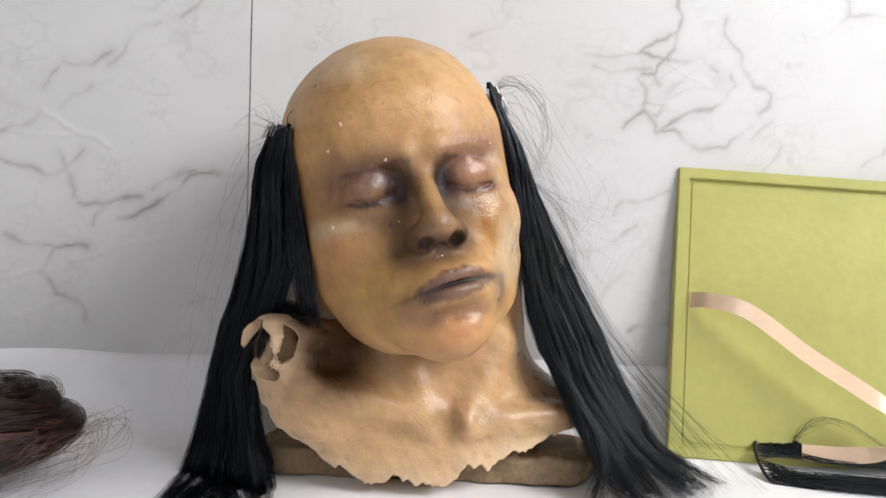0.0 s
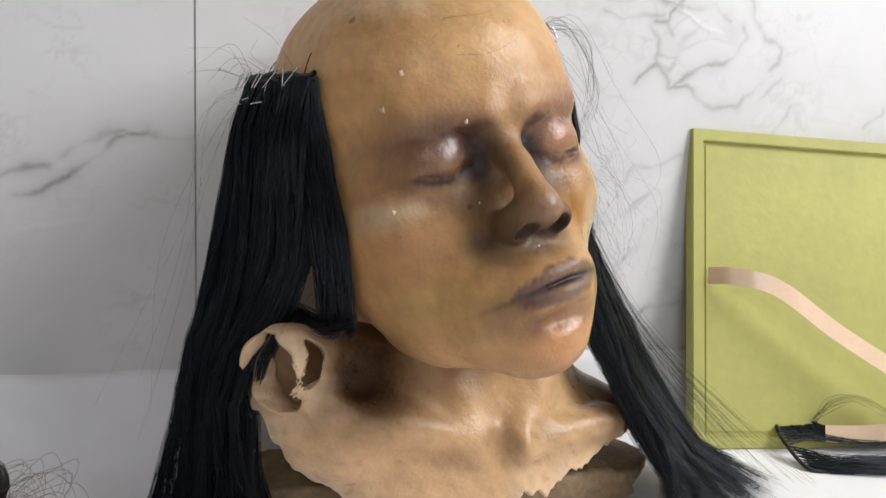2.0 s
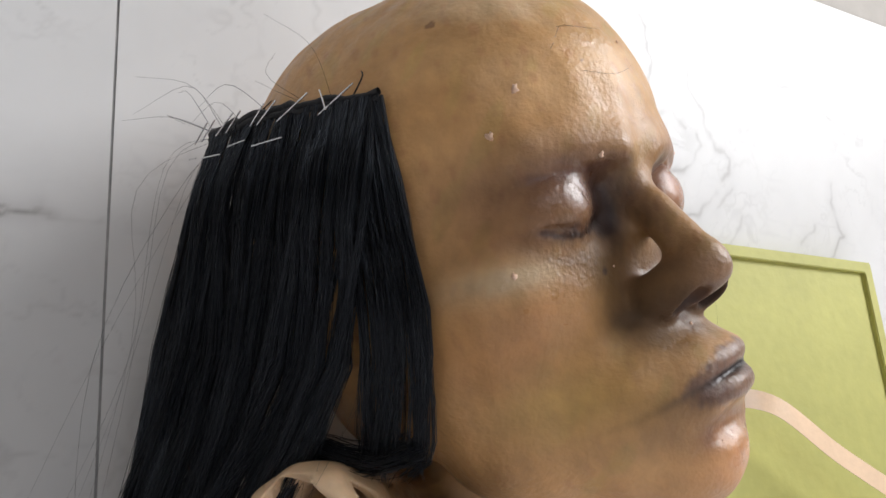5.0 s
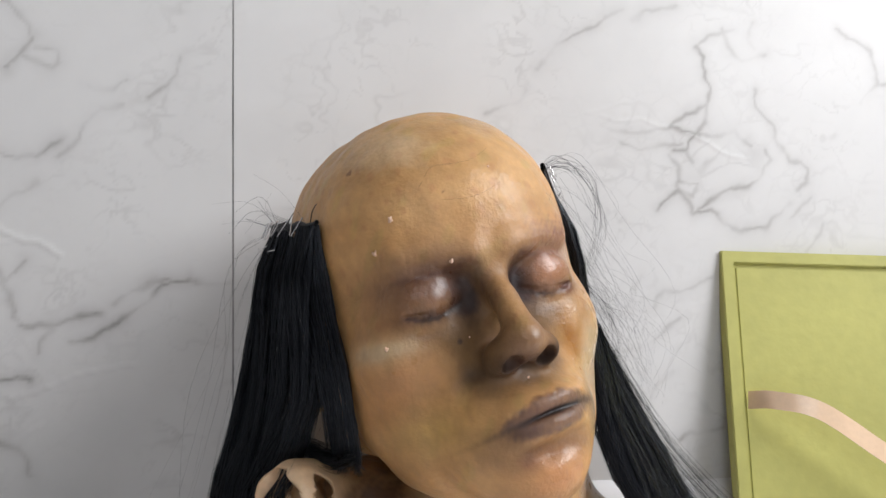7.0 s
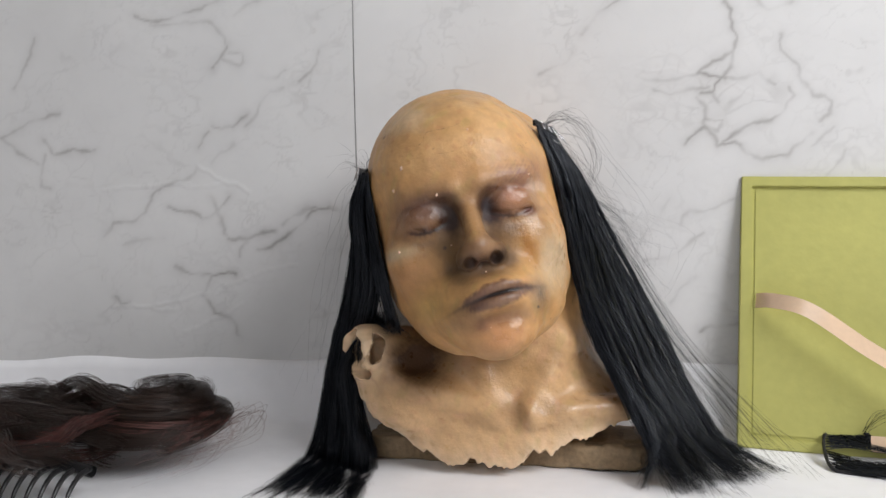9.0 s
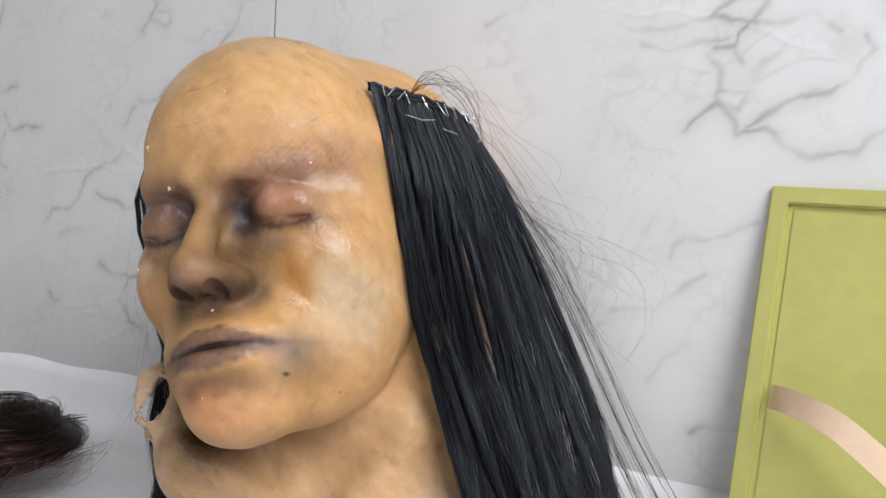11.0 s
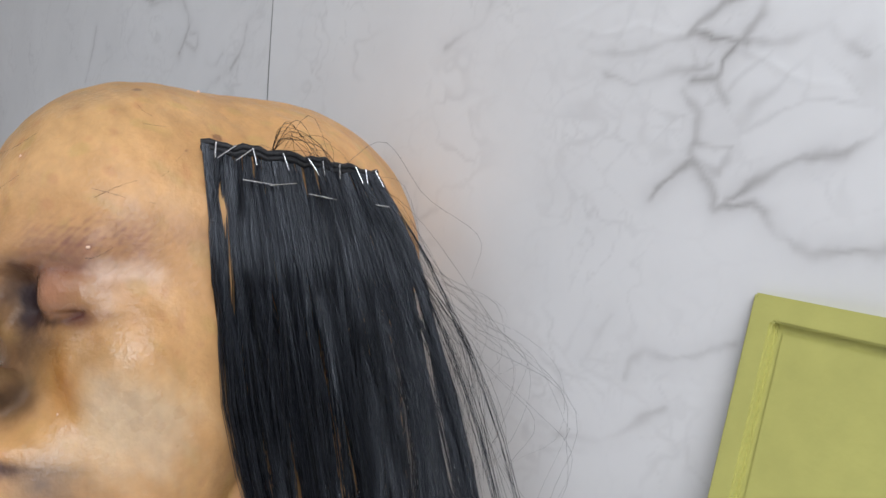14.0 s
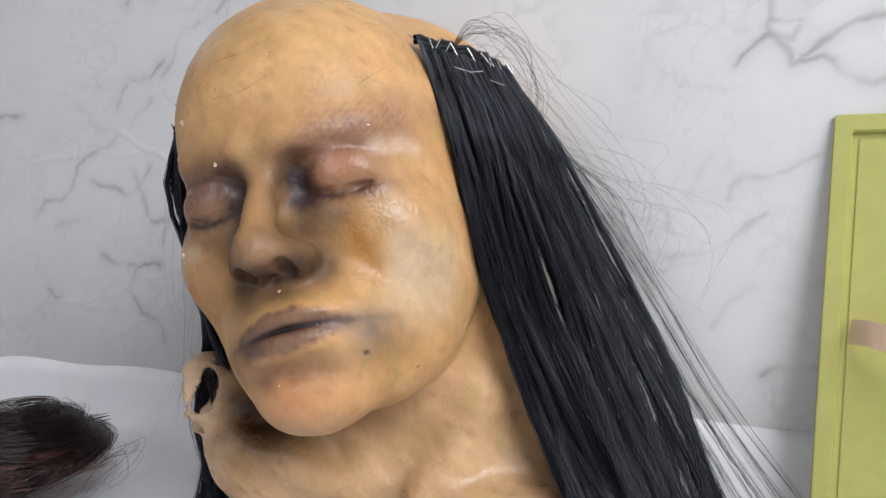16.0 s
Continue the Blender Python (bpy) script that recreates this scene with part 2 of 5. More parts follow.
VEINS_C = [
    (0.7, [(-0.242, 0.313), (-0.235, 0.309), (-0.222, 0.31), (-0.207, 0.321)]),
    (0.6, [(-0.23, 0.376), (-0.214, 0.37), (-0.211, 0.373), (-0.212, 0.382), (-0.221, 0.384)]),
    (0.6, [(-0.209, 0.199), (-0.217, 0.189), (-0.218, 0.181)]),
    (1.0, [(-0.231, 0.201), (-0.212, 0.2), (-0.201, 0.204), (-0.182, 0.206)]),
    (0.4, [(-0.182, 0.433), (-0.204, 0.428), (-0.217, 0.419)]),
    (0.5, [(-0.208, 0.311), (-0.197, 0.321), (-0.194, 0.329), (-0.182, 0.342), (-0.168, 0.346)]),
    (0.4, [(-0.19, 0.358), (-0.176, 0.355), (-0.165, 0.363)]),
    (0.9, [(-0.199, 0.19), (-0.185, 0.191), (-0.171, 0.201), (-0.157, 0.211), (-0.143, 0.224), (-0.127, 0.229)]),
    (0.7, [(-0.173, 0.212), (-0.162, 0.222), (-0.148, 0.227), (-0.138, 0.229)]),
]
VEINS_D = [
    (0.6, [(-0.152, 0.351), (-0.141, 0.359), (-0.134, 0.367), (-0.132, 0.377)]),
    (0.5, [(-0.127, 0.229), (-0.113, 0.226), (-0.1, 0.226)]),
    (0.5, [(0.108, 0.364), (0.101, 0.354), (0.09, 0.35), (0.078, 0.344)]),
    (0.6, [(0.118, 0.378), (0.126, 0.391), (0.14, 0.401), (0.161, 0.413), (0.183, 0.426)]),
    (0.5, [(0.217, 0.336), (0.201, 0.334), (0.185, 0.333), (0.172, 0.333), (0.164, 0.339), (0.17, 0.343)]),
    (0.3, [(0.179, 0.208), (0.184, 0.219), (0.192, 0.227)]),
    (0.4, [(0.168, 0.172), (0.188, 0.175), (0.201, 0.183), (0.218, 0.195)]),
    (0.3, [(0.191, 0.134), (0.2, 0.148), (0.213, 0.158)]),
    (0.6, [(0.179, 0.324), (0.195, 0.322), (0.209, 0.324), (0.227, 0.326)]),
    (0.4, [(0.191, 0.418), (0.202, 0.425), (0.226, 0.429)]),
]
VEINS_E = [
    (0.5, [(0.202, 0.204), (0.204, 0.211), (0.209, 0.217), (0.221, 0.214), (0.233, 0.218), (0.245, 0.226)]),
    (0.6, [(0.216, 0.317), (0.224, 0.307), (0.222, 0.296)]),
    (0.6, [(0.222, 0.296), (0.223, 0.289), (0.234, 0.285), (0.237, 0.295)]),
    (0.9, [(0.205, 0.277), (0.215, 0.286), (0.223, 0.289), (0.23, 0.283), (0.232, 0.274), (0.247, 0.276), (0.252, 0.272)]),
    (0.8, [(0.222, 0.296), (0.231, 0.293), (0.238, 0.296)]),
    (0.9, [(0.247, 0.354), (0.231, 0.349), (0.22, 0.34), (0.217, 0.336), (0.227, 0.334), (0.241, 0.331)]),
    (0.6, [(0.23, 0.321), (0.234, 0.311)]),
    (0.7, [(0.215, 0.109), (0.234, 0.114), (0.25, 0.116)]),
    (0.9, [(0.247, 0.354), (0.245, 0.343), (0.239, 0.333), (0.23, 0.322), (0.219, 0.321)]),
]
VEINS_F = [
    (0.8, [(0.238, 0.399), (0.245, 0.391), (0.246, 0.378), (0.25, 0.367), (0.247, 0.354)]),
    (0.5, [(0.238, 0.399), (0.251, 0.407), (0.27, 0.414)]),
    (0.8, [(0.236, 0.277), (0.249, 0.284), (0.263, 0.291), (0.279, 0.295), (0.284, 0.297)]),
    (0.6, [(0.241, 0.331), (0.259, 0.332), (0.27, 0.337), (0.272, 0.331), (0.28, 0.326)]),
    (0.5, [(0.262, 0.414), (0.269, 0.395), (0.277, 0.388), (0.287, 0.392), (0.296, 0.397)]),
    (0.6, [(0.252, 0.271), (0.262, 0.262), (0.272, 0.26), (0.288, 0.263), (0.294, 0.269), (0.304, 0.274), (0.31, 0.282)]),
    (0.5, [(0.286, 0.418), (0.283, 0.408), (0.288, 0.4)]),
    (0.6, [(0.284, 0.297), (0.291, 0.309), (0.298, 0.314), (0.293, 0.322)]),
]
VEINS_G = [
    (0.5, [(0.287, 0.368), (0.285, 0.355), (0.301, 0.341), (0.304, 0.327), (0.311, 0.314), (0.322, 0.313), (0.329, 0.308), (0.326, 0.297), (0.317, 0.291)]),
    (0.4, [(0.312, 0.268), (0.318, 0.276), (0.328, 0.286)]),
    (0.5, [(0.322, 0.244), (0.33, 0.254), (0.335, 0.257), (0.337, 0.265)]),
    (0.5, [(0.357, 0.416), (0.372, 0.409), (0.385, 0.401), (0.389, 0.385), (0.389, 0.374), (0.376, 0.361)]),
    (0.6, [(0.414, 0.402), (0.411, 0.416)]),
    (0.4, [(0.406, 0.249), (0.414, 0.257), (0.424, 0.261), (0.425, 0.267)]),
    (0.5, [(0.392, 0.374), (0.413, 0.376), (0.433, 0.372), (0.443, 0.361), (0.459, 0.355), (0.474, 0.347)]),
    (0.6, [(0.444, 0.24), (0.458, 0.258), (0.463, 0.26), (0.456, 0.268), (0.449, 0.287), (0.452, 0.303)]),
]
VEINS = VEINS_A + VEINS_B + VEINS_C + VEINS_D + VEINS_E + VEINS_F + VEINS_G
WRINKLES_A = [
    (0.0011, [(-0.363, 0.253), (-0.336, 0.255), (-0.314, 0.254), (-0.292, 0.257), (-0.273, 0.252)]),
    (0.0007, [(-0.313, 0.131), (-0.286, 0.13)]),
    (0.001, [(-0.357, 0.133), (-0.324, 0.134), (-0.291, 0.137), (-0.269, 0.143), (-0.252, 0.149)]),
    (0.0008, [(-0.308, 0.257), (-0.292, 0.258), (-0.27, 0.256)]),
    (0.0008, [(-0.27, 0.252), (-0.248, 0.252), (-0.229, 0.258)]),
    (0.001, [(-0.278, 0.107), (-0.256, 0.117), (-0.237, 0.124), (-0.217, 0.137)]),
    (0.0011, [(-0.258, 0.272), (-0.232, 0.257), (-0.205, 0.246)]),
    (0.001, [(-0.235, 0.153), (-0.213, 0.16), (-0.197, 0.166), (-0.178, 0.171), (-0.159, 0.174)]),
    (0.0007, [(0.082, 0.307), (0.094, 0.313), (0.109, 0.318), (0.116, 0.321), (0.125, 0.317)]),
    (0.0008, [(0.085, 0.199), (0.106, 0.191), (0.125, 0.189)]),
]
WRINKLES_B = [
    (0.0009, [(0.122, 0.181), (0.141, 0.175), (0.155, 0.171), (0.166, 0.17)]),
    (0.0006, [(0.154, 0.347), (0.174, 0.353), (0.185, 0.354)]),
    (0.0006, [(0.166, 0.192), (0.189, 0.197), (0.215, 0.203), (0.247, 0.21)]),
    (0.0009, [(0.163, 0.346), (0.18, 0.342), (0.194, 0.343), (0.207, 0.338), (0.221, 0.335), (0.233, 0.331), (0.244, 0.327), (0.254, 0.321), (0.266, 0.315), (0.279, 0.313)]),
    (0.0004, [(0.24, 0.33), (0.264, 0.316), (0.274, 0.311)]),
    (0.0005, [(0.341, 0.411), (0.314, 0.388), (0.281, 0.366)]),
]
WRINKLES = WRINKLES_A + WRINKLES_B


def marble_sheet(x0, x1, z0, z1, step, dark):
    nx, nz = int((x1 - x0) / step) + 1, int((z1 - z0) / step) + 1
    gx, gz = np.meshgrid(np.linspace(x0, x1, nx), np.linspace(z0, z1, nz), indexing="ij")
    wx = gx + 0.0018 * waves(gx, gz, 0.03, 1)
    wz = gz + 0.0018 * waves(gx, gz, 0.03, 2)
    vein = np.zeros_like(gx)
    patch = np.clip(0.68 + 0.55 * waves(gx, gz, 0.06, 3), 0.22, 1)
    wide = 0.0015 + 0.0007 * waves(gx, gz, 0.03, 6, 2).clip(-1, 1)
    for weight, line in VEINS:
        d = near_line(wx, wz, line)
        vein = np.maximum(vein, weight * patch * (0.62 * np.exp(-(d / wide) ** 2) + 0.27 * np.exp(-(d / 0.006) ** 2)))
    mask = np.clip(0.5 + 0.9 * waves(gx, gz, 0.16, 4, 2), 0, 1)
    for seed, scale, amount in ((7, 0.13, 0.2), (8, 0.075, 0.16), (9, 0.2, 0.2)):
        f = waves(gx + 0.01 * waves(gx, gz, 0.07, seed + 20), gz, scale, seed, 5)
        vein = np.maximum(vein, amount * mask * patch * np.exp(-(f / 0.045) ** 2))
    sites = np.stack([rng_sites.uniform(x0 - 0.05, x1 + 0.05, int((x1 - x0) * 1500)), rng_sites.uniform(z0, z1 + 0.03, int((x1 - x0) * 1500))], 1)
    near = [np.full(gx.shape, 9.0), np.full(gx.shape, 9.0)]
    for sx, sz in sites:
        a, c = np.searchsorted(gx[:, 0], (sx - 0.06, sx + 0.06))
        e, g = np.searchsorted(gz[0], (sz - 0.06, sz + 0.06))
        d = np.hypot(wx[a:c, e:g] - sx, (wz[a:c, e:g] - sz) * 1.15)
        n0 = near[0][a:c, e:g]
        near[1][a:c, e:g] = np.minimum(near[1][a:c, e:g], np.maximum(n0, d))
        near[0][a:c, e:g] = np.minimum(n0, d)
    web = np.exp(-((near[1] - near[0]) / 0.0014) ** 2)
    where = np.exp(-((gx - 0.235) / 0.075) ** 2 - ((gz - 0.315) / 0.042) ** 2) + 0.6 * np.exp(-((gx + 0.26) / 0.05) ** 2 - ((gz - 0.16) / 0.07) ** 2) + 0.5 * np.exp(-((gx + 0.40) / 0.05) ** 2 - ((gz - 0.25) / 0.09) ** 2) + 0.45 * np.exp(-((gx - 0.2) / 0.08) ** 2 - ((gz - 0.2) / 0.03) ** 2)
    vein = np.maximum(vein, 0.3 * web * np.clip(where, 0, 1) * patch)
    cloud = 0.05 * waves(gx, gz, 0.18, 11, 3)
    lift = np.zeros_like(gx)
    for height, line in WRINKLES:
        d = near_line(wx, wz, line)
        lift = np.maximum(lift, (0.6 if line[0][0] < 0 else 0.26) * height * np.exp(-(d / 0.0011) ** 2))
    lift += 0.0005 * waves(gx, gz, 0.2, 12, 2) + 0.0006
    verts = np.stack([gx, wall_y(gx) - lift, gz], -1).reshape(-1, 3)
    i = np.arange(nx - 1)[:, None] * nz + np.arange(nz - 1)[None, :]
    faces = np.stack([i, i + nz, i + nz + 1, i + 1], -1).reshape(-1, 4)
    ob = mesh_object("marble_sheet", verts, faces, MARBLE)
    base = np.array([0.69, 0.685, 0.68]) * dark
    ink = np.array([0.235, 0.22, 0.21]) * dark
    v = np.clip(vein, 0, 1)[..., None]
    col = (base * (1 + cloud[..., None] * 0.7)) * (1 - v) + ink * v
    col = np.concatenate([np.clip(col, 0, 1), np.ones_like(col[..., :1])], -1)
    at = ob.data.color_attributes.new("print", "FLOAT_COLOR", "POINT")
    at.data.foreach_set("color", col.reshape(-1).astype(np.float32))
    return ob


SEAM = -0.0965
left = marble_sheet(-1.05, SEAM - 0.0012, 0.0, 0.62, 0.0018, 0.97)
left.name = "wall_sheet_west"
tagged(left, "wrinkled white marble-print vinyl sheet with grey veins", "wall covering", kind="structure")
far = marble_sheet(-1.58, -1.0502, 0.0, 0.62, 0.006, 0.97)
far.name = "wall_sheet_far"
tagged(far, "white marble-print vinyl sheet running on towards the corner", "wall covering", kind="structure")
right = marble_sheet(SEAM, 0.75, 0.0, 0.458, 0.0013, 1.0)
right.name = "wall_sheet_east"
tagged(right, "white marble-print vinyl sheet with clustered grey veins", "wall covering", kind="structure")
tagged(part("trim", to_wall(box_bm(SEAM - 0.0020, 0.8088, 0.0, SEAM + 0.0008, 0.812, 0.62), 0), DARK, smooth=False), "dark joint between two vinyl sheets", "joint", kind="structure")

# ---- table and its paper cover ----
bm = to_wall(box_bm(-1.0, -0.15, -0.04, 1.0, 0.807, -0.004, 0.004), 0.4)
table = thing("table", "plain work table standing against the wall under white paper", "table", (0, 0, -0.75))
top = part("tabletop", bm, PLASTER, table)
top.location = (0, 0, 0.75)
for x in (-0.92, 0.92):
    for y in (-0.08, 0.72):
        leg = part("leg", box_bm(x - 0.03, y - 0.03, 0, x + 0.03, y + 0.03, 0.71, 0.003), PLASTER, table)


def cover_height(x, y):
    y = y - wall_y(x) + 0.815
    h = np.interp(y, [0.69, 0.73, 0.75, 0.772, 0.79, 0.805, 0.8135], [0.010, 0.0105, 0.012, 0.0155, 0.024, 0.048, 0.082])
    return h + 0.0012 * np.sin(9 * x + 3 * y) * (y > 0.2) + 0.0008 * np.sin(31 * x + 17 * y)


def paper_cover():
    ys = np.concatenate([np.linspace(-0.14, 0.66, 60), np.linspace(0.67, 0.8135, 60)])
    xs = np.linspace(-0.98, 0.98, 220)
    gx, gy = np.meshgrid(xs, ys, indexing="ij")
    gy = gy + np.clip((gy - 0.3) / 0.3, 0, 1) * (wall_y(gx) - 0.8152)
    z = cover_height(gx, gy)
    z[:, -1] += 0.002 * np.sin(14 * xs) + 0.0012 * np.sin(47 * xs + 1)
    verts = np.stack([gx, gy, z], -1).reshape(-1, 3)
    i = np.arange(len(xs) - 1)[:, None] * len(ys) + np.arange(len(ys) - 1)[None, :]
    faces = np.stack([i, i + len(ys), i + len(ys) + 1, i + 1], -1).reshape(-1, 4)
    ob = mesh_object("paper_cover", verts, faces, PAPER)
    so = ob.modifiers.new("thickness", "SOLIDIFY")
    so.thickness, so.offset = 0.0006, -1
    return tagged(ob, "white paper sheet covering the table and curling up the wall", "table cover")


paper_cover()


# ---- bust: painted silicone skin on a clay core ----
def axes_of(yaw, pitch, roll):
    y, p, r = (radians(a) for a in (yaw, pitch, roll))
    rt, fw, up = np.array((math.cos(y), math.sin(y), 0)), np.array((math.sin(y), -math.cos(y), 0)), np.array((0, 0, 1.0))
    fw, up = fw * math.cos(p) + up * math.sin(p), up * math.cos(p) - fw * math.sin(p)
    up, rt = up * math.cos(r) - rt * math.sin(r), rt * math.cos(r) + up * math.sin(r)
    return np.array((rt, fw, up))


HEAD_AXES, HEAD_AT = axes_of(17, 6, 10.5), np.array((0.052, 0.604, 0.234))


def to_head(p):
    """World places to the head's own millimetres: right, forward, up from the brow."""
    return (p - HEAD_AT) @ HEAD_AXES.T * 1000


def from_head(q):
    return np.asarray(q, float) / 1000 @ HEAD_AXES + HEAD_AT


def ell(p, c, r):
    q = (p - np.array(c, np.float32)) / np.array(r, np.float32)
    k0 = np.sqrt((q * q).sum(-1)) + 1e-6
    g = q / np.array(r, np.float32)
    return k0 * (k0 - 1) / (np.sqrt((g * g).sum(-1)) + 1e-6)


def capsule(p, a, b, ra, rb):
    a, b = np.array(a, np.float32), np.array(b, np.float32)
    d = b - a
    f = np.clip(((p - a) @ d) / (d @ d), 0, 1)
    q = p - a - f[..., None] * d
    return np.sqrt((q * q).sum(-1)) - (ra + (rb - ra) * f)


def smin(a, b, k):
    h = np.clip(0.5 + 0.5 * (b - a) / k, 0, 1)
    return b + (a - b) * h - k * h * (1 - h)


def smax(a, b, k):
    return -smin(-a, -b, k)


def head_field(p):
    """Distance in mm to the head, in the head's own millimetres."""
    d = ell(p, (4, -100, 4), (74.5, 96, 83))
    d = smin(d, ell(p, (-10, -94, 27), (56.5, 76, 58)), 8)
    d = smin(d, ell(p, (21, -120, 10), (76, 81, 76)), 8)
    d = smin(d, ell(p, (3, -53, 20), (61, 53, 61)), 18)
    d = smin(d, ell(p, (4, -54, -42), (64, 48, 62)), 16)
    d = smin(d, ell(p, (5, -54, -84), (59, 45, 38)), 14)
    for s in (-1, 1):
        d = smin(d, capsule(p, (4 + s * 48, -62, 14), (5 + s * 50, -60, -66), 15, 15), 18)
        d = smin(d, ell(p, (4 + s * 50, -92, -48), (22, 34, 42)), 14)
    d = smin(d, ell(p, (4, -10, -107), (24, 20, 17)), 24)
    for s in (-1, 1):
        d = smin(d, ell(p, (2 + s * 39, -33, -42), (22, 18, 19)), 22)
        d = smin(d, capsule(p, (2 + s * 10, -4, 0), (3 + s * 40, -17, 3), 8, 8), 10)
    d = smin(d, ell(p, (4, -16, -81), (37, 29, 27)), 16)
    # eye sockets and closed lids
    for s in (-1, 1):
        d = smax(d, -ell(p, (1 + s * 29, 6, -18), (18, 14, 12)), 10)
        d = smax(d, -ell(p, (1 + s * 15, 4, -19), (8, 13, 12)), 8)
        d = smin(d, ell(p, (1 + s * 31.5, -22, -16), (18, 18, 14.5)), 6)
        fold = np.minimum(capsule(p, (1 + s * 15, -6, -12), (1 + s * 30, -1, -3.5), 1.5, 1.6), capsule(p, (1 + s * 30, -1, -3.5), (1 + s * 47, -12, -8), 1.6, 0.8))
        d = smax(d, -fold, 4)
        lid = np.minimum(capsule(p, (1 + s * 15, -9, -21), (1 + s * 31, -4, -25.5), 1.3, 1.7), capsule(p, (1 + s * 31, -4, -25.5), (1 + s * 44, -12, -23), 1.7, 0.8))
        d = smax(d, -lid, 2.4)
    # nose
    nose = capsule(p, (0, -6, -8), (1, 13.5, -40), 5.6, 7.6)
    nose = smin(nose, ell(p, (1, 14, -44.5), (9.5, 10.5, 8.5)), 5)
    for s in (-1, 1):
        nose = smin(nose, ell(p, (2.5 + s * 10.5, 4, -50), (7.6, 12, 8)), 9)
    d = smin(d, nose, 6.5)
    for s in (-1, 1):
        d = smax(d, -ell(p, (2 + s * 9.0, 13.5, -55.2), (4.9, 8.5, 6.2)), 1.0)
    # mouth
    d = smax(d, -capsule(p, (3, 17, -60), (4, 19, -66), 3.5, 2.5), 5)
    q = p.copy()
    q[..., 0] -= 6
    q[..., 1] += 0.010 * q[..., 0] ** 2
    q[..., 2] -= 0.09 * q[..., 0] - 0.004 * q[..., 0] ** 2
    lips = smin(ell(q, (0, 9, -73.5), (23, 8, 5.5)), ell(q, (0, 9, -83.5), (20, 9, 6)), 2)
    d = smin(d, lips, 6.5)
    d = smax(d, -ell(q, (0, 20, -78.4), (22, 5.5, 0.8)), 1.4)
    d = smax(d, -ell(q, (0, 18, -95.5), (18, 9, 4)), 7)
    # ears
    for s in (-1, 1):
        d = smin(d, ell(p, (4 + s * 76, -98, -30), (7, 17, 30)), 6)
    return d


def body_field(w):
    """Distance in mm to neck and shoulders, in world metres."""
    m = w * 1000
    d = capsule(m, (66, 727, 165), (70, 738, 60), 53, 58)
    should = capsule(m, (-20, 690, 78), (60, 738, 62), 44, 54)
    should = smin(should, capsule(m, (60, 738, 62), (155, 740, 36), 52, 36), 20)
    d = smin(d, should, 24)
    d = smin(d, ell(m, (52, 738, 22), (116, 74, 56)), 22)
    # collar bones, throat cords and the hollows between
    d = smin(d, capsule(m, (62, 670, 60), (-18, 650, 88), 6, 7), 12)
    d = smin(d, capsule(m, (88, 671, 60), (150, 700, 62), 5.5, 6.5), 12)
    d = smin(d, capsule(m, (28, 679, 125), (62, 673, 60), 9, 5), 11)
    d = smin(d, capsule(m, (106, 700, 112), (84, 674, 60), 8, 5), 12)
    d = smax(d, -ell(m, (73, 656, 60), (9, 11, 11)), 10)
    d = smax(d, -ell(m, (104, 660, 66), (13, 10, 9)), 10)
    d = smax(d, -ell(m, (4, 648, 106), (20, 18, 15)), 14)
    return d


def edge_height(x):
    """Height of the torn lower edge of the skin, in metres."""
    h = np.interp(x, [-0.07, -0.055, -0.03, -0.01, 0.01, 0.06, 0.10, 0.14, 0.17], [0.095, 0.085, 0.05, 0.034, 0.022, 0.02, 0.032, 0.047, 0.05])
    return h + 0.0030 * np.sin(x * 170 + 1.3 * np.sin(x * 61)) + 0.0014 * np.sin(x * 410 + 2.5 * np.sin(x * 130)) + 0.0007 * np.sin(x * 930 + 2 * np.sin(x * 300))


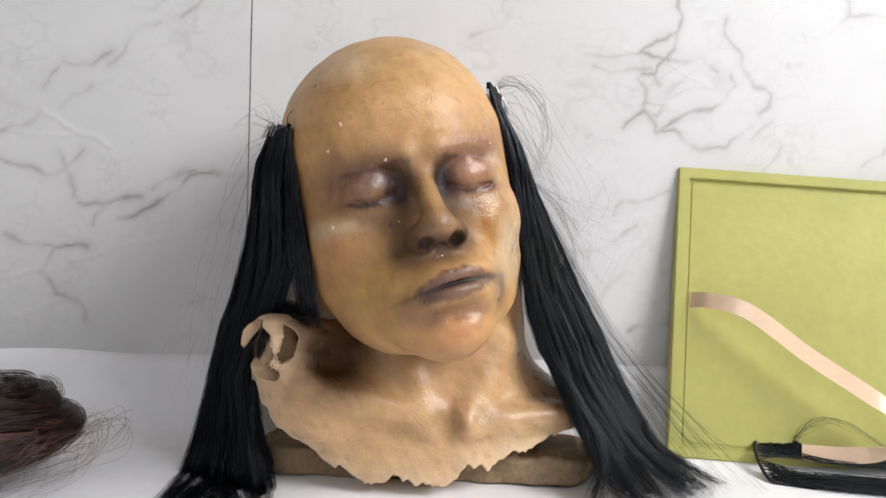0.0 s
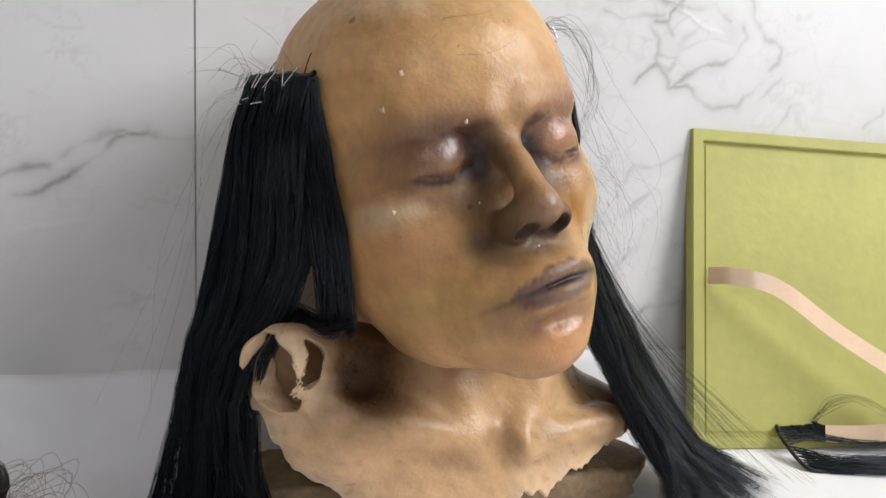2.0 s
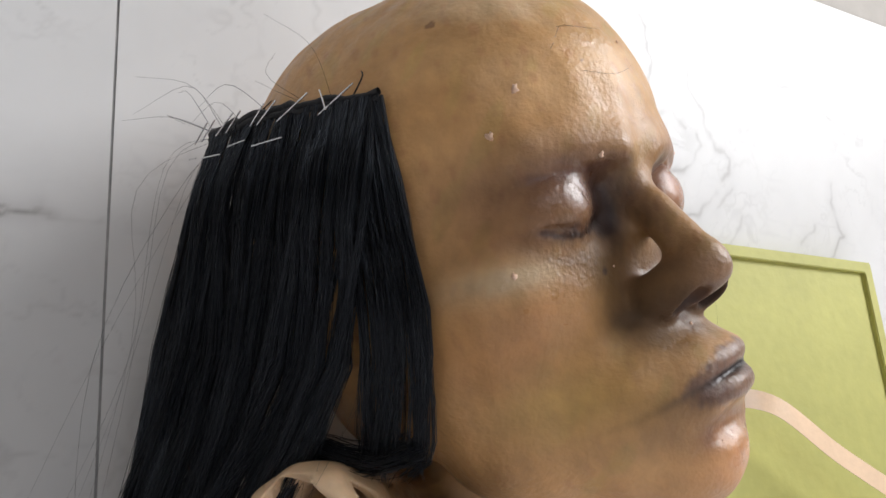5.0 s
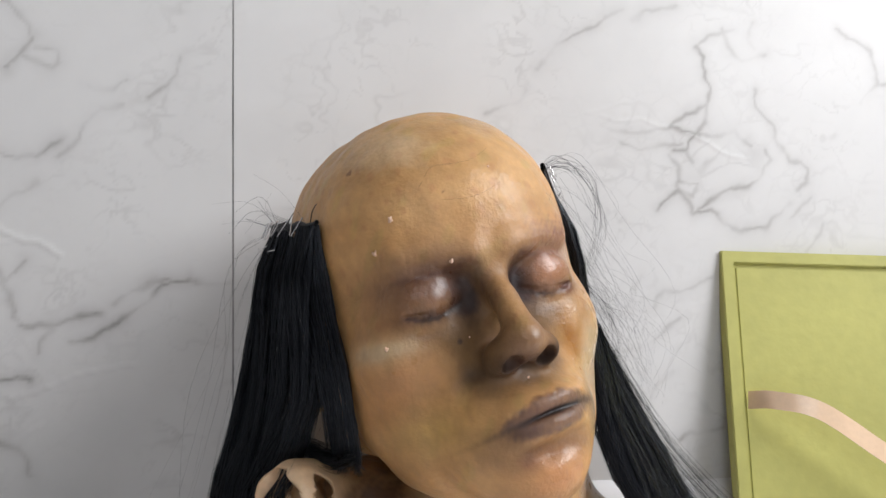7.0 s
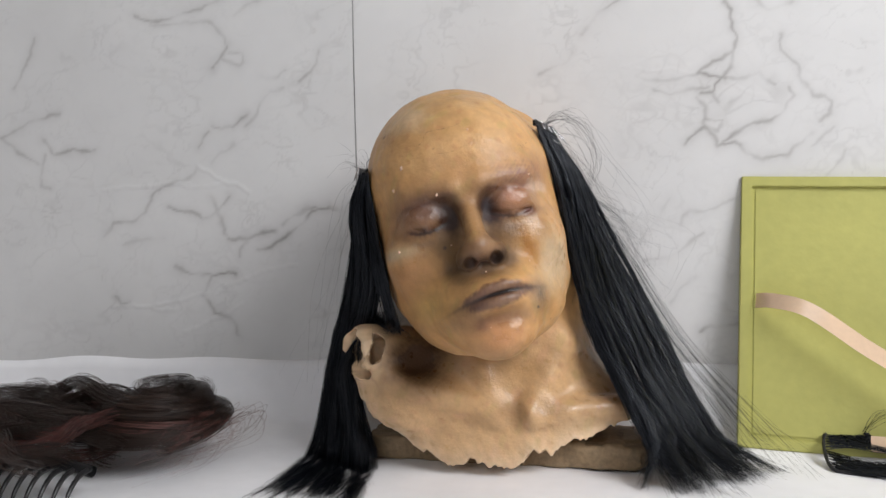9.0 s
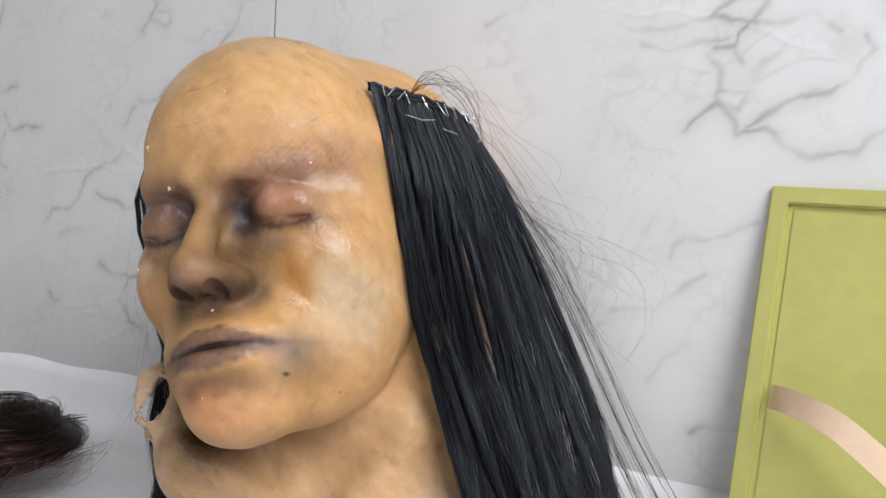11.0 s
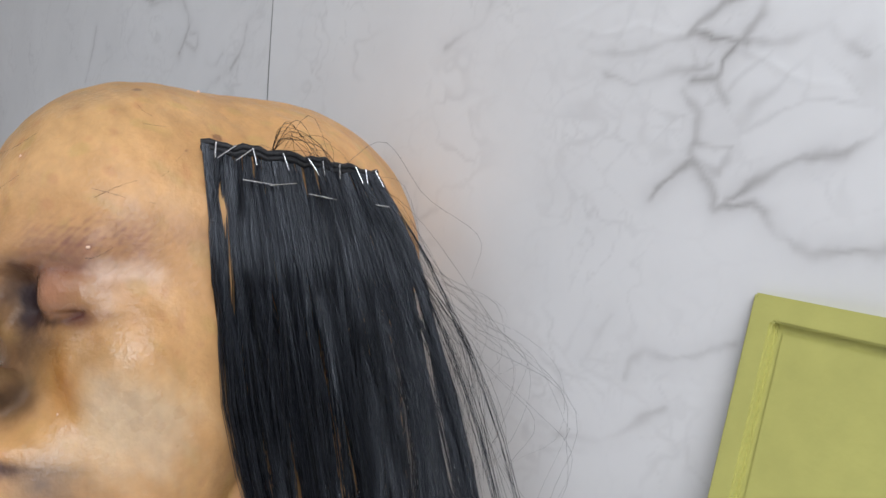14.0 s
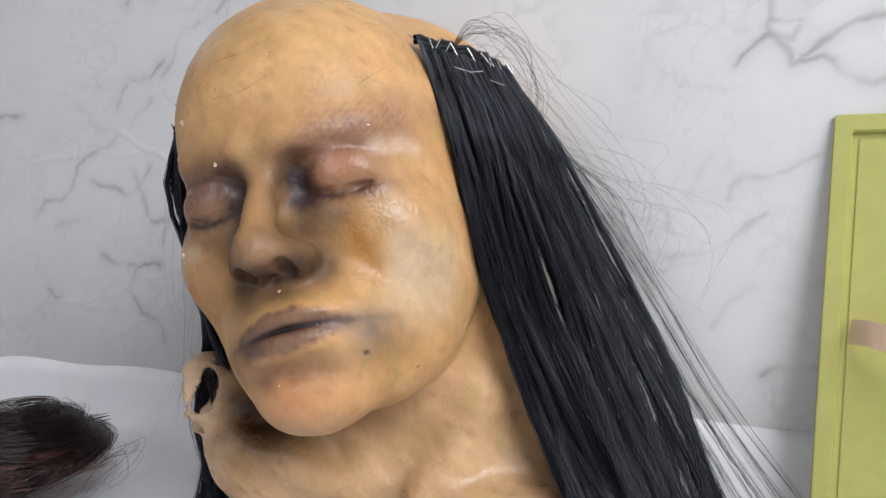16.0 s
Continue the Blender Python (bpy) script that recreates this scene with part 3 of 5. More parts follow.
def surface(field, lo, hi, step):
    """A closed mesh of the field's zero surface (surface nets)."""
    axes = [np.arange(a, b + step, step, dtype=np.float32) for a, b in zip(lo, hi)]
    shape = tuple(len(a) for a in axes)
    vals = np.full(shape, 9, np.float32)
    block = 8
    starts = np.stack(np.meshgrid(*[np.arange(0, n, block) for n in shape], indexing="ij"), -1).reshape(-1, 3)
    origin = np.array([a[0] for a in axes], np.float32)
    middle = field((origin + (starts + block / 2) * step).astype(np.float32))
    inner = np.stack(np.meshgrid(*[np.arange(block)] * 3, indexing="ij"), -1).reshape(-1, 3)
    for at, d in zip(starts, middle):
        if d < -11:
            vals[at[0]:at[0] + block, at[1]:at[1] + block, at[2]:at[2] + block] = -9
    close = starts[np.abs(middle) <= 11]
    for i in range(0, len(close), 400):
        ids = (close[i:i + 400, None] + inner[None]).reshape(-1, 3)
        ids = ids[(ids < np.array(shape)).all(1)]
        vals[tuple(ids.T)] = field((origin + ids * step).astype(np.float32))
    vals[0], vals[-1], vals[:, 0], vals[:, -1], vals[:, :, 0], vals[:, :, -1] = 9, 9, 9, 9, 9, 9
    inside = vals < 0
    cell = np.zeros(tuple(s - 1 for s in shape), np.int8)
    corners = [(a, b, c) for a in (0, 1) for b in (0, 1) for c in (0, 1)]
    cut = lambda a, o: a[o[0]:shape[0] - 1 + o[0], o[1]:shape[1] - 1 + o[1], o[2]:shape[2] - 1 + o[2]]
    for o in corners:
        cell += cut(inside, o)
    mixed = (cell > 0) & (cell < 8)
    ids = np.argwhere(mixed)
    index = np.full(mixed.shape, -1, np.int32)
    index[mixed] = np.arange(len(ids))
    total, count = np.zeros((len(ids), 3)), np.zeros((len(ids), 1))
    for a in corners:
        for b in corners:
            if sum(abs(u - v) for u, v in zip(a, b)) == 1 and a < b:
                va, vb = (vals[tuple((ids + o).T)] for o in (a, b))
                hit = (va < 0) != (vb < 0)
                f = np.where(hit, va / np.where(hit, va - vb, 1), 0)[:, None]
                total += hit[:, None] * (np.array(a) + f * (np.array(b) - np.array(a)))
                count += hit[:, None]
    verts = (ids + total / count) * step + np.array([a[0] for a in axes])
    faces = []
    for ax in range(3):
        u, v = [i for i in range(3) if i != ax]
        lo_s = [slice(1, s - 1) for s in shape]
        lo_s[ax] = slice(0, shape[ax] - 1)
        hi_s = list(lo_s)
        hi_s[ax] = slice(1, shape[ax])
        a, b = inside[tuple(lo_s)], inside[tuple(hi_s)]
        for flip, sel in ((False, a & ~b), (True, b & ~a)):
            at = np.argwhere(sel) + np.array([1 if i != ax else 0 for i in range(3)])
            quad = []
            for du, dv in ((0, 0), (1, 0), (1, 1), (0, 1)):
                q = at.copy()
                q[:, u] -= du
                q[:, v] -= dv
                quad.append(index[tuple(q.T)])
            quad = np.stack(quad, 1)
            faces.append(quad[:, ::-1] if flip != (ax == 1) else quad)
    return verts, np.concatenate(faces)


def ripple(w, scale, seed):
    r = np.random.default_rng(seed)
    out = 0
    for _ in range(7):
        k = r.normal(size=3)
        k *= 2 * math.pi / scale / np.linalg.norm(k) * r.uniform(0.6, 1.6)
        out = out + np.sin(w @ k.astype(np.float32) + r.uniform(0, 6))
    return out / 3


def skin_field(w):
    h = head_field(to_head(w).astype(np.float32))
    b = smin(body_field(w), 1e3, 1)
    lower = (edge_height(w[..., 0]) - w[..., 2]) * 1000 + 0.9 * ripple(w, 0.02, 3)
    b = np.maximum(b - 2.2, lower)
    back = (w[..., 1] - 0.775) * 1000
    b = np.maximum(b, back)
    curl = capsule(w * 1000, (-20, 678, 103), (-42, 655, 109), 22, 22)
    b = smin(b, np.maximum(curl + 0.8 * ripple(w, 0.02, 14), lower), 8)
    d = smin(h, b, 4)
    hollow = capsule(w * 1000, (-24, 672, 104), (-90, 606, 114), 17.5, 23) + 2.6 * ripple(w, 0.017, 4)
    slit = capsule(w * 1000, (-36, 644, 98), (-72, 622, 90), 3, 8) + 2 * ripple(w, 0.01, 6)
    d = np.maximum(d, -np.minimum(hollow, slit))
    return np.maximum(d, (w[..., 1] - wall_y(w[..., 0]) + 0.004) * 1000) + 0.25 * ripple(w, 0.018, 5)


def clay_field(w):
    m = w * 1000
    d = body_field(w) + 1.2
    q = np.abs(m - np.array((52, 753, 28), np.float32)) - np.array((104, 50, 14), np.float32)
    block = np.sqrt((np.maximum(q, 0) ** 2).sum(-1)) + np.minimum(q.max(-1), 0) - 9
    d = smin(d, block, 14)
    d = np.maximum(d, (w[..., 2] - 0.1) * 1000)
    d = np.maximum(d, (w[..., 1] - 0.775) * 1000)
    d = np.maximum(d, capsule(m, (-24, 672, 104), (-90, 606, 114), 27, 34) * -1)
    d = d + 1.3 * ripple(w, 0.014, 8) + 1.2 * ripple(w, 0.0075, 9)
    d = smax(d, -(w[..., 1] - 0.698 - 0.0015 * ripple(w, 0.03, 10)) * 1000 * (w[..., 2] < 0.03), 4)
    return np.maximum(d, (0.0115 - w[..., 2]) * 1000)


def blob(q, c, r):
    return np.exp(-(((q - np.array(c)) / np.array(r)) ** 2).sum(-1))


def face(q, c, r):
    return np.exp(-((q[..., 0] - c[0]) / r[0]) ** 2 - ((q[..., 2] - c[2]) / r[2]) ** 2 - ((q[..., 1] + 10) / 62) ** 4)


def paint_and_shade_bust(ob, w):
    q = to_head(w)
    n = len(w)
    col = np.tile(np.array((0.56, 0.305, 0.12)), (n, 1))
    gloss = np.full(n, 0.46)
    wet = np.zeros(n)
    tiny = ripple(w, 0.0042, 23)
    mottle = 1 + 0.06 * ripple(w, 0.012, 24) + 0.05 * tiny

    def lay(mask, colour, amount):
        nonlocal col
        m = np.clip(mask * amount * mottle, 0, 1)[:, None]
        col = col * (1 - m) + np.array(colour) * m

    rip = ripple(w, 0.03, 21)
    fine = ripple(w, 0.009, 22)
    lay(np.clip(0.5 + 0.5 * rip, 0, 1), (0.58, 0.36, 0.17), 0.35)
    lay(blob(q, (0, -40, 60), (60, 60, 40)), (0.46, 0.29, 0.135), 0.5)
    lay(blob(q, (-24, -20, 62), (20, 40, 12)), (0.64, 0.46, 0.27), 0.5 + 0.2 * rip)
    lay(blob(q, (30, -20, 45), (26, 40, 20)), (0.60, 0.36, 0.16), 0.4)
    body = 1 / (1 + np.exp(-(-118 - q[:, 2] - 0.1 * q[:, 1]) / 6))
    lay(body, (0.60, 0.39, 0.21), 0.6)
    lay(np.clip((ripple(w, 0.02, 71) - 0.6) * 2, 0, 1) * body, (0.66, 0.36, 0.22), 0.35)
    lay(np.clip((ripple(w, 0.016, 72) - 0.6) * 2, 0, 1), (0.44, 0.32, 0.10), 0.3)
    lay(np.clip((ripple(w, 0.011, 73) - 0.8) * 2, 0, 1), (0.40, 0.17, 0.08), 0.3)
    edge = np.exp(-np.maximum(w[:, 2] - edge_height(w[:, 0]), 0) / 0.012) * (w[:, 2] < 0.14)
    lay(edge, (0.70, 0.53, 0.36), 0.8)
    lay(blob(w * 1000, (-45, 650, 112), (28, 40, 26)), (0.72, 0.56, 0.40), 0.85)
    for s in (-1, 1):
        c = 1
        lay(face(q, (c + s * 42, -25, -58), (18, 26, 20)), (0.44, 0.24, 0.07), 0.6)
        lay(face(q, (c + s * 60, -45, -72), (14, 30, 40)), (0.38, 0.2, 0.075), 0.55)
        # brown make-up round eyes and nose, plus painted shade in the sockets
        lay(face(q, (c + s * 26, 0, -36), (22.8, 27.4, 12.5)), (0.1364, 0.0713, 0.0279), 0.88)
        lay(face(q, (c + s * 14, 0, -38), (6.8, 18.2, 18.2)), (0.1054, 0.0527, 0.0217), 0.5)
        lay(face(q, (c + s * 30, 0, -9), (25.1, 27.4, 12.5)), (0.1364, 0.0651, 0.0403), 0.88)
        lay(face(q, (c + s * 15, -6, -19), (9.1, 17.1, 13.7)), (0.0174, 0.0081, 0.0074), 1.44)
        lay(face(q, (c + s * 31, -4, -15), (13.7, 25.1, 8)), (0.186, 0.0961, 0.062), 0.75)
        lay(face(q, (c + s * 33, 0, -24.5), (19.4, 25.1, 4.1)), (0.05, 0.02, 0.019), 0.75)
        # shade of the nose-wing creases and black of the nostril holes, painted on
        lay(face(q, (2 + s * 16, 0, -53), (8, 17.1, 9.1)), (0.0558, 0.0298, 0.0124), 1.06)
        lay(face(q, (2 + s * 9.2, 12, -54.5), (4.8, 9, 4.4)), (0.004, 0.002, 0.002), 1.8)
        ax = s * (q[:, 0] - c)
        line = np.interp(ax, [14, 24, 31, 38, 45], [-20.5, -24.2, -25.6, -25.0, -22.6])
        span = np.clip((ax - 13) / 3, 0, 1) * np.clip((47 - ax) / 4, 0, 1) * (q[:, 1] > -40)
        # lash line and lid folds, the creases' shade painted along with them
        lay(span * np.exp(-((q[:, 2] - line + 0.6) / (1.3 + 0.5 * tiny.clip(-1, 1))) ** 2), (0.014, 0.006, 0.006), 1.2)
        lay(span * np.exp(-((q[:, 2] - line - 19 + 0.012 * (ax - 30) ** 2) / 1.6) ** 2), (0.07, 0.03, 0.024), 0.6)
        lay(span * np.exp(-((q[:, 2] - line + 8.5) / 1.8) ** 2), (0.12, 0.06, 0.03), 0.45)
        wet += 0.6 * face(q, (c + s * 28, 0, -13), (12, 24, 7)) + 0.35 * face(q, (c + s * 27, 0, -31), (10, 24, 4))
        wet += 0.35 * face(q, (c + s * 40, 0, -42), (9, 24, 12))
        gloss -= 0.27 * face(q, (c + s * 30, 0, -14), (16, 24, 12))
        gloss += 0.34 * face(q, (2 + s * 15, 0, -50), (8, 20, 9))
        gloss -= 0.16 * face(q, (c + s * 44, -20, -42), (18, 22, 18))
    # shade left of the nose and above the lip, put into the colour
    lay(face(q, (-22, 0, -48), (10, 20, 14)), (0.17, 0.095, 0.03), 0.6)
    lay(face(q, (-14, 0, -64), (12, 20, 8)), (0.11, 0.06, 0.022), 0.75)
    lay(face(q, (2, 0, 12), (30, 20, 10)), (0.46, 0.24, 0.10), 0.35)
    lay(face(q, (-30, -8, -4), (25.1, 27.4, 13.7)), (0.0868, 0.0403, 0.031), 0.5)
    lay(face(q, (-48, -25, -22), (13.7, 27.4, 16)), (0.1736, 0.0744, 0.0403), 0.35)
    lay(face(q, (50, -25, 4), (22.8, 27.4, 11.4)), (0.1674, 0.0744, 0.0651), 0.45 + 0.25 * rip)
    lay(face(q, (34, -5, -14), (12, 22, 8)), (0.44, 0.2, 0.11), 0.7)
    lay(face(q, (40, -10, -45), (9, 24, 17)), (0.34, 0.15, 0.03), 0.75)
    lay(face(q, (56, -25, -62), (13, 26, 22)), (0.52, 0.4, 0.27), 0.5 + 0.12 * rip)
    lay(face(q, (-54, -25, -36), (12, 24, 6)), (0.52, 0.42, 0.27), 0.6)
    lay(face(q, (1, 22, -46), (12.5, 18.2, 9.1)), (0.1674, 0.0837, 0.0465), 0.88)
    # underside of the nose and lip below it, darkened as shade in colour
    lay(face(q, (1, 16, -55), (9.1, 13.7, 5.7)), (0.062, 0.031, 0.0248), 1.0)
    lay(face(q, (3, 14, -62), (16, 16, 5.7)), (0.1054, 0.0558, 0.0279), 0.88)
    t = q.copy()
    t[:, 0] -= 6
    t[:, 2] -= 0.09 * t[:, 0] - 0.004 * t[:, 0] ** 2
    bow = 1.5 * np.exp(-((np.abs(t[:, 0]) - 6) / 4) ** 2)
    upper = np.hypot(t[:, 0] / 26, (t[:, 2] + 78) / (7.8 + bow))
    lower = np.hypot(t[:, 0] / 24, (t[:, 2] + 78) / 10.5)
    lips = np.clip((1.04 - np.where(t[:, 2] > -78, upper, lower)) * 4.5 + 0.2 * tiny, 0, 1) * (q[:, 1] > -30)
    lay(lips, (0.10, 0.043, 0.034), 0.8)
    lay(lips * np.clip(0.3 + 0.8 * np.sin(t[:, 0] * 2.1 + 2 * rip), 0, 1), (0.05, 0.02, 0.02), 0.1)
    # dark line between the lips, the crevice's shade put into the colour
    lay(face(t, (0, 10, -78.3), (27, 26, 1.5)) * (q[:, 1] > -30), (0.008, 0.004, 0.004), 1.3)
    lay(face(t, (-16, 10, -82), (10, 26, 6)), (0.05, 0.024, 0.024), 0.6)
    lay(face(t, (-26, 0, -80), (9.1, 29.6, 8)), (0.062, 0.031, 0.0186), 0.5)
    lay(face(q, (38, 0, -84), (8, 27.4, 10.3)), (0.1054, 0.0806, 0.0713), 0.75)
    # painted shade in the hollow below the lower lip
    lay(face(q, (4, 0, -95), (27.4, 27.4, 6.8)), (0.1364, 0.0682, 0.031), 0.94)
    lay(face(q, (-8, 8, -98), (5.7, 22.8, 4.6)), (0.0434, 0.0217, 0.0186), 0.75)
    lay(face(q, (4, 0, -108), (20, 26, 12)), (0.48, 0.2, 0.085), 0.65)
    # band of painted shade under the jaw
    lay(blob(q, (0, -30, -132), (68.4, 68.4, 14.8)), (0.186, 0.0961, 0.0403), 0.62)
    wet += 0.45 * lips + 0.7 * face(q, (3, 14, -62), (5, 16, 6)) + 0.5 * face(q, (1, 22, -45), (7, 14, 6)) + 0.6 * face(q, (14, 0, -100), (13, 24, 9)) + 0.9 * face(q, (36, 0, -84), (8, 24, 9))
    wet *= 1 - 0.9 * face(t, (0, 10, -78.6), (30, 26, 3.2))
    # pale, thicker silicone skins with a frayed outline
    for (x, z, rx, rz), tone, amount in (((57, -64, 17, 24), (0.56, 0.42, 0.27), 0.4), ((53, -7, 12, 5.5), (0.6, 0.43, 0.32), 0.45), ((-52, -36, 12, 5), (0.58, 0.47, 0.3), 0.3), ((44, -36, 6, 10), (0.62, 0.38, 0.18), 0.3), ((-30, 58, 22, 12), (0.62, 0.45, 0.28), 0.3), ((24, 66, 18, 9), (0.6, 0.42, 0.24), 0.25)):
        shape = face(q, (x, 0, z), (rx, 20, rz)) + 0.14 * ripple(w, 0.016, int(x) + 90) + 0.06 * tiny
        lay(np.clip((shape - 0.3) * 2, 0, 1), tone, amount)
        wet += 0.5 * np.clip((shape - 0.4) * 2.5, 0, 1)
    # broken red veining of the bruise over one brow, darker corners of eye and mouth
    bruise = face(q, (44, 0, 5), (20, 24, 9)) * np.clip(0.35 + 0.5 * ripple(w, 0.0035, 61) + 0.3 * rip, 0, 1)
    lay(bruise, (0.16, 0.06, 0.055), 0.6)
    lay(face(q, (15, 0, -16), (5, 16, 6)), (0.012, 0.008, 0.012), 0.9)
    lay(face(q, (44, 0, -25), (6, 16, 4)), (0.10, 0.03, 0.025), 0.8)
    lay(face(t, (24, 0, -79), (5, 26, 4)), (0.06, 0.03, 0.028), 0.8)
    lay(face(q, (38, 0, -50), (5, 24, 9)), (0.32, 0.12, 0.02), 0.55)
    # left cheek and nose flank darkened, standing in for shade away from the window
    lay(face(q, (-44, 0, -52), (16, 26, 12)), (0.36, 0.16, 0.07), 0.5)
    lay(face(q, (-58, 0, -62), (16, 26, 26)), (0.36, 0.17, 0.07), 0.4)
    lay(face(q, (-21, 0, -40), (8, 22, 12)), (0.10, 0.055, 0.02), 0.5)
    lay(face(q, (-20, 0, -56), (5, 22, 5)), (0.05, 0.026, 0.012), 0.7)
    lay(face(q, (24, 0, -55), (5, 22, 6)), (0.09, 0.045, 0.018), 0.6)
    lay(face(q, (-40, 0, -78), (14, 26, 10)), (0.5, 0.34, 0.1), 0.45)
    gloss -= 0.06 * lips + 0.26 * face(q, (10, 0, -104), (13, 24, 10)) + 0.2 * face(q, (0, 22, -46), (10, 14, 8)) + 0.16 * face(q, (56, -20, -60), (24, 40, 34)) + 0.1 * face(q, (0, 0, 40), (50, 50, 30))
    # body tones, with the shade of neck and collar hollows painted in
    m = w * 1000
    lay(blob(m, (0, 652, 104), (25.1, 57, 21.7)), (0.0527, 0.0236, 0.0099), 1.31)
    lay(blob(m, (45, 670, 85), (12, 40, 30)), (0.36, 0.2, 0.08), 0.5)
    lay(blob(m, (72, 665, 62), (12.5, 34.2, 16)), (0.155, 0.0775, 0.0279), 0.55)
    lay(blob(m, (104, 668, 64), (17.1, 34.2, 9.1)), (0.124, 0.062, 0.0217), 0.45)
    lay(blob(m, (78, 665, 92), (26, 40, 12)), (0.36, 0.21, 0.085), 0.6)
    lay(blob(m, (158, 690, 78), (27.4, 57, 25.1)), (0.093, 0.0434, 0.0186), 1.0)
    lay(blob(m, (160, 690, 45), (16, 40, 12)), (0.42, 0.24, 0.11), 0.6)
    lay(blob(m, (30, 660, 45), (40, 40, 16)), (0.58, 0.36, 0.18), 0.5)
    gloss += 0.3 * face(q, (-14, 0, -36), (9, 22, 14)) + 0.3 * face(q, (16, 0, -36), (9, 22, 14))
    gloss -= 0.12 * (w[:, 2] < 0.11)
    wet += 0.5 * blob(m, (62, 672, 84), (12, 40, 24)) + 0.5 * blob(m, (110, 690, 84), (22, 50, 14))
    col *= (1 + 0.05 * fine + 0.05 * rip)[:, None]
    for x, z, size in ((-21, -39, 1.3), (34, -93, 1.1)):
        lay(np.exp(-(np.hypot(q[:, 0] - x, q[:, 2] - z) / size) ** 4) * (q[:, 1] > -60), (0.03, 0.015, 0.015), 0.9)
    dots = np.random.default_rng(77)
    for _ in range(70):
        c = from_head((dots.uniform(-65, 65), dots.uniform(-60, 10), dots.uniform(-120, 80)))
        d2 = ((w - c) ** 2).sum(1)
        lay((d2 < dots.uniform(0.0011, 0.0022) ** 2).astype(float), (0.16, 0.07, 0.04), 0.7)
    col = np.concatenate([np.clip(col, 0.004, 1), np.ones((n, 1))], 1).astype(np.float32)
    at = ob.data.color_attributes.new("paint_shade", "FLOAT_COLOR", "POINT")
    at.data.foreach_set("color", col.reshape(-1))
    g = ob.data.attributes.new("wet", "FLOAT", "POINT")
    g.data.foreach_set("value", np.clip(wet, 0, 1).astype(np.float32))
    g = ob.data.attributes.new("gloss", "FLOAT", "POINT")
    g.data.foreach_set("value", np.clip(gloss + 0.05 * fine, 0.2, 0.8).astype(np.float32))


STEP = 0.001
verts, faces = surface(skin_field, (-0.085, 0.565, 0.004), (0.2, 0.812, 0.345), STEP)
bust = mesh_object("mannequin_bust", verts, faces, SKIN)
paint_and_shade_bust(bust, verts)
tagged(bust, "bald painted silicone bust with closed eyes and torn skin edge", "mannequin")
verts, faces = surface(clay_field, (-0.085, 0.62, 0.0), (0.2, 0.81, 0.11), 0.002)
tagged(mesh_object("clay_core", verts, faces, CLAY), "rough brown clay block under the torn silicone skin", "clay block")


# ---- hair ----
def jitter(n, m, amount, seed):
    return np.random.default_rng(seed).normal(size=(n, m, 3)) * amount


def lerp(a, b, s):
    return np.asarray(a)[None] * (1 - s[:, None]) + np.asarray(b)[None] * s[:, None]


def lock_of(s, count):
    """The uneven lock to which each strand belongs, and the middles of the locks."""
    mids = np.sort(np.random.default_rng(count * 7).uniform(0, 1, count))
    return np.abs(s[:, None] - mids[None]).argmin(1), mids


def hang(lines, s, r, n, spreads, locks, pull):
    """Control places of strands through pairs of places (rear, front) that narrow into locks on the way down."""
    rows = []
    for i, (a, c) in enumerate(lines):
        own, mids = lock_of(s, locks)
        rows.append(lerp(a, c, s + pull * min(1, i / 3) * (mids[own] - s)))
    c = np.stack(rows, 1)
    sway = np.random.default_rng(locks).normal(size=(locks, c.shape[1], 3)) * np.array((0.35, 0.5, 0.15)) * np.array(spreads)[None, :, None]
    c = c + (sway[own] if pull else 0)
    if pull:
        tuft, tufts = np.random.default_rng(locks + 5), 110
        mine = np.abs(s[:, None] - np.sort(tuft.uniform(0, 1, tufts))[None]).argmin(1)
        middle = np.stack([c[mine == i].mean(0) if (mine == i).any() else c[0] for i in range(tufts)])
        close = np.linspace(0.15, 0.74, c.shape[1])[None, :, None]
        c = c + close * (middle[mine] - c) + (tuft.normal(size=(tufts, c.shape[1], 3)) * np.array((1, 1, 0.2)) * 0.8 * np.array(spreads)[None, :, None])[mine]
    c[:, -1] = c[:, -2] + (c[:, -1] - c[:, -2]) * r.uniform(0.4, 1.15, (len(c), 1))
    return c + (0.32 if pull else 1.0) * r.normal(size=c.shape) * np.array(spreads)[None, :, None] * np.array((0.8, 0.8, 0.4))


def add_locks(e, c, s, r, count, k):
    """One mesh for each lock of hair."""
    own, _ = lock_of(s, count)
    radius = r.uniform(0.0001, 0.00023, len(c))
    for i in range(count):
        if (own == i).sum() > 2:
            join_strands("hair_lock", [tubes(glide(c[own == i], k), radius[own == i])], HAIR, e)


def on_table(c, first):
    for i in range(first, c.shape[1]):
        c[:, i, 2] = np.maximum(c[:, i, 2], cover_height(c[:, i, 0], c[:, i, 1]) + 0.0015)
    return c


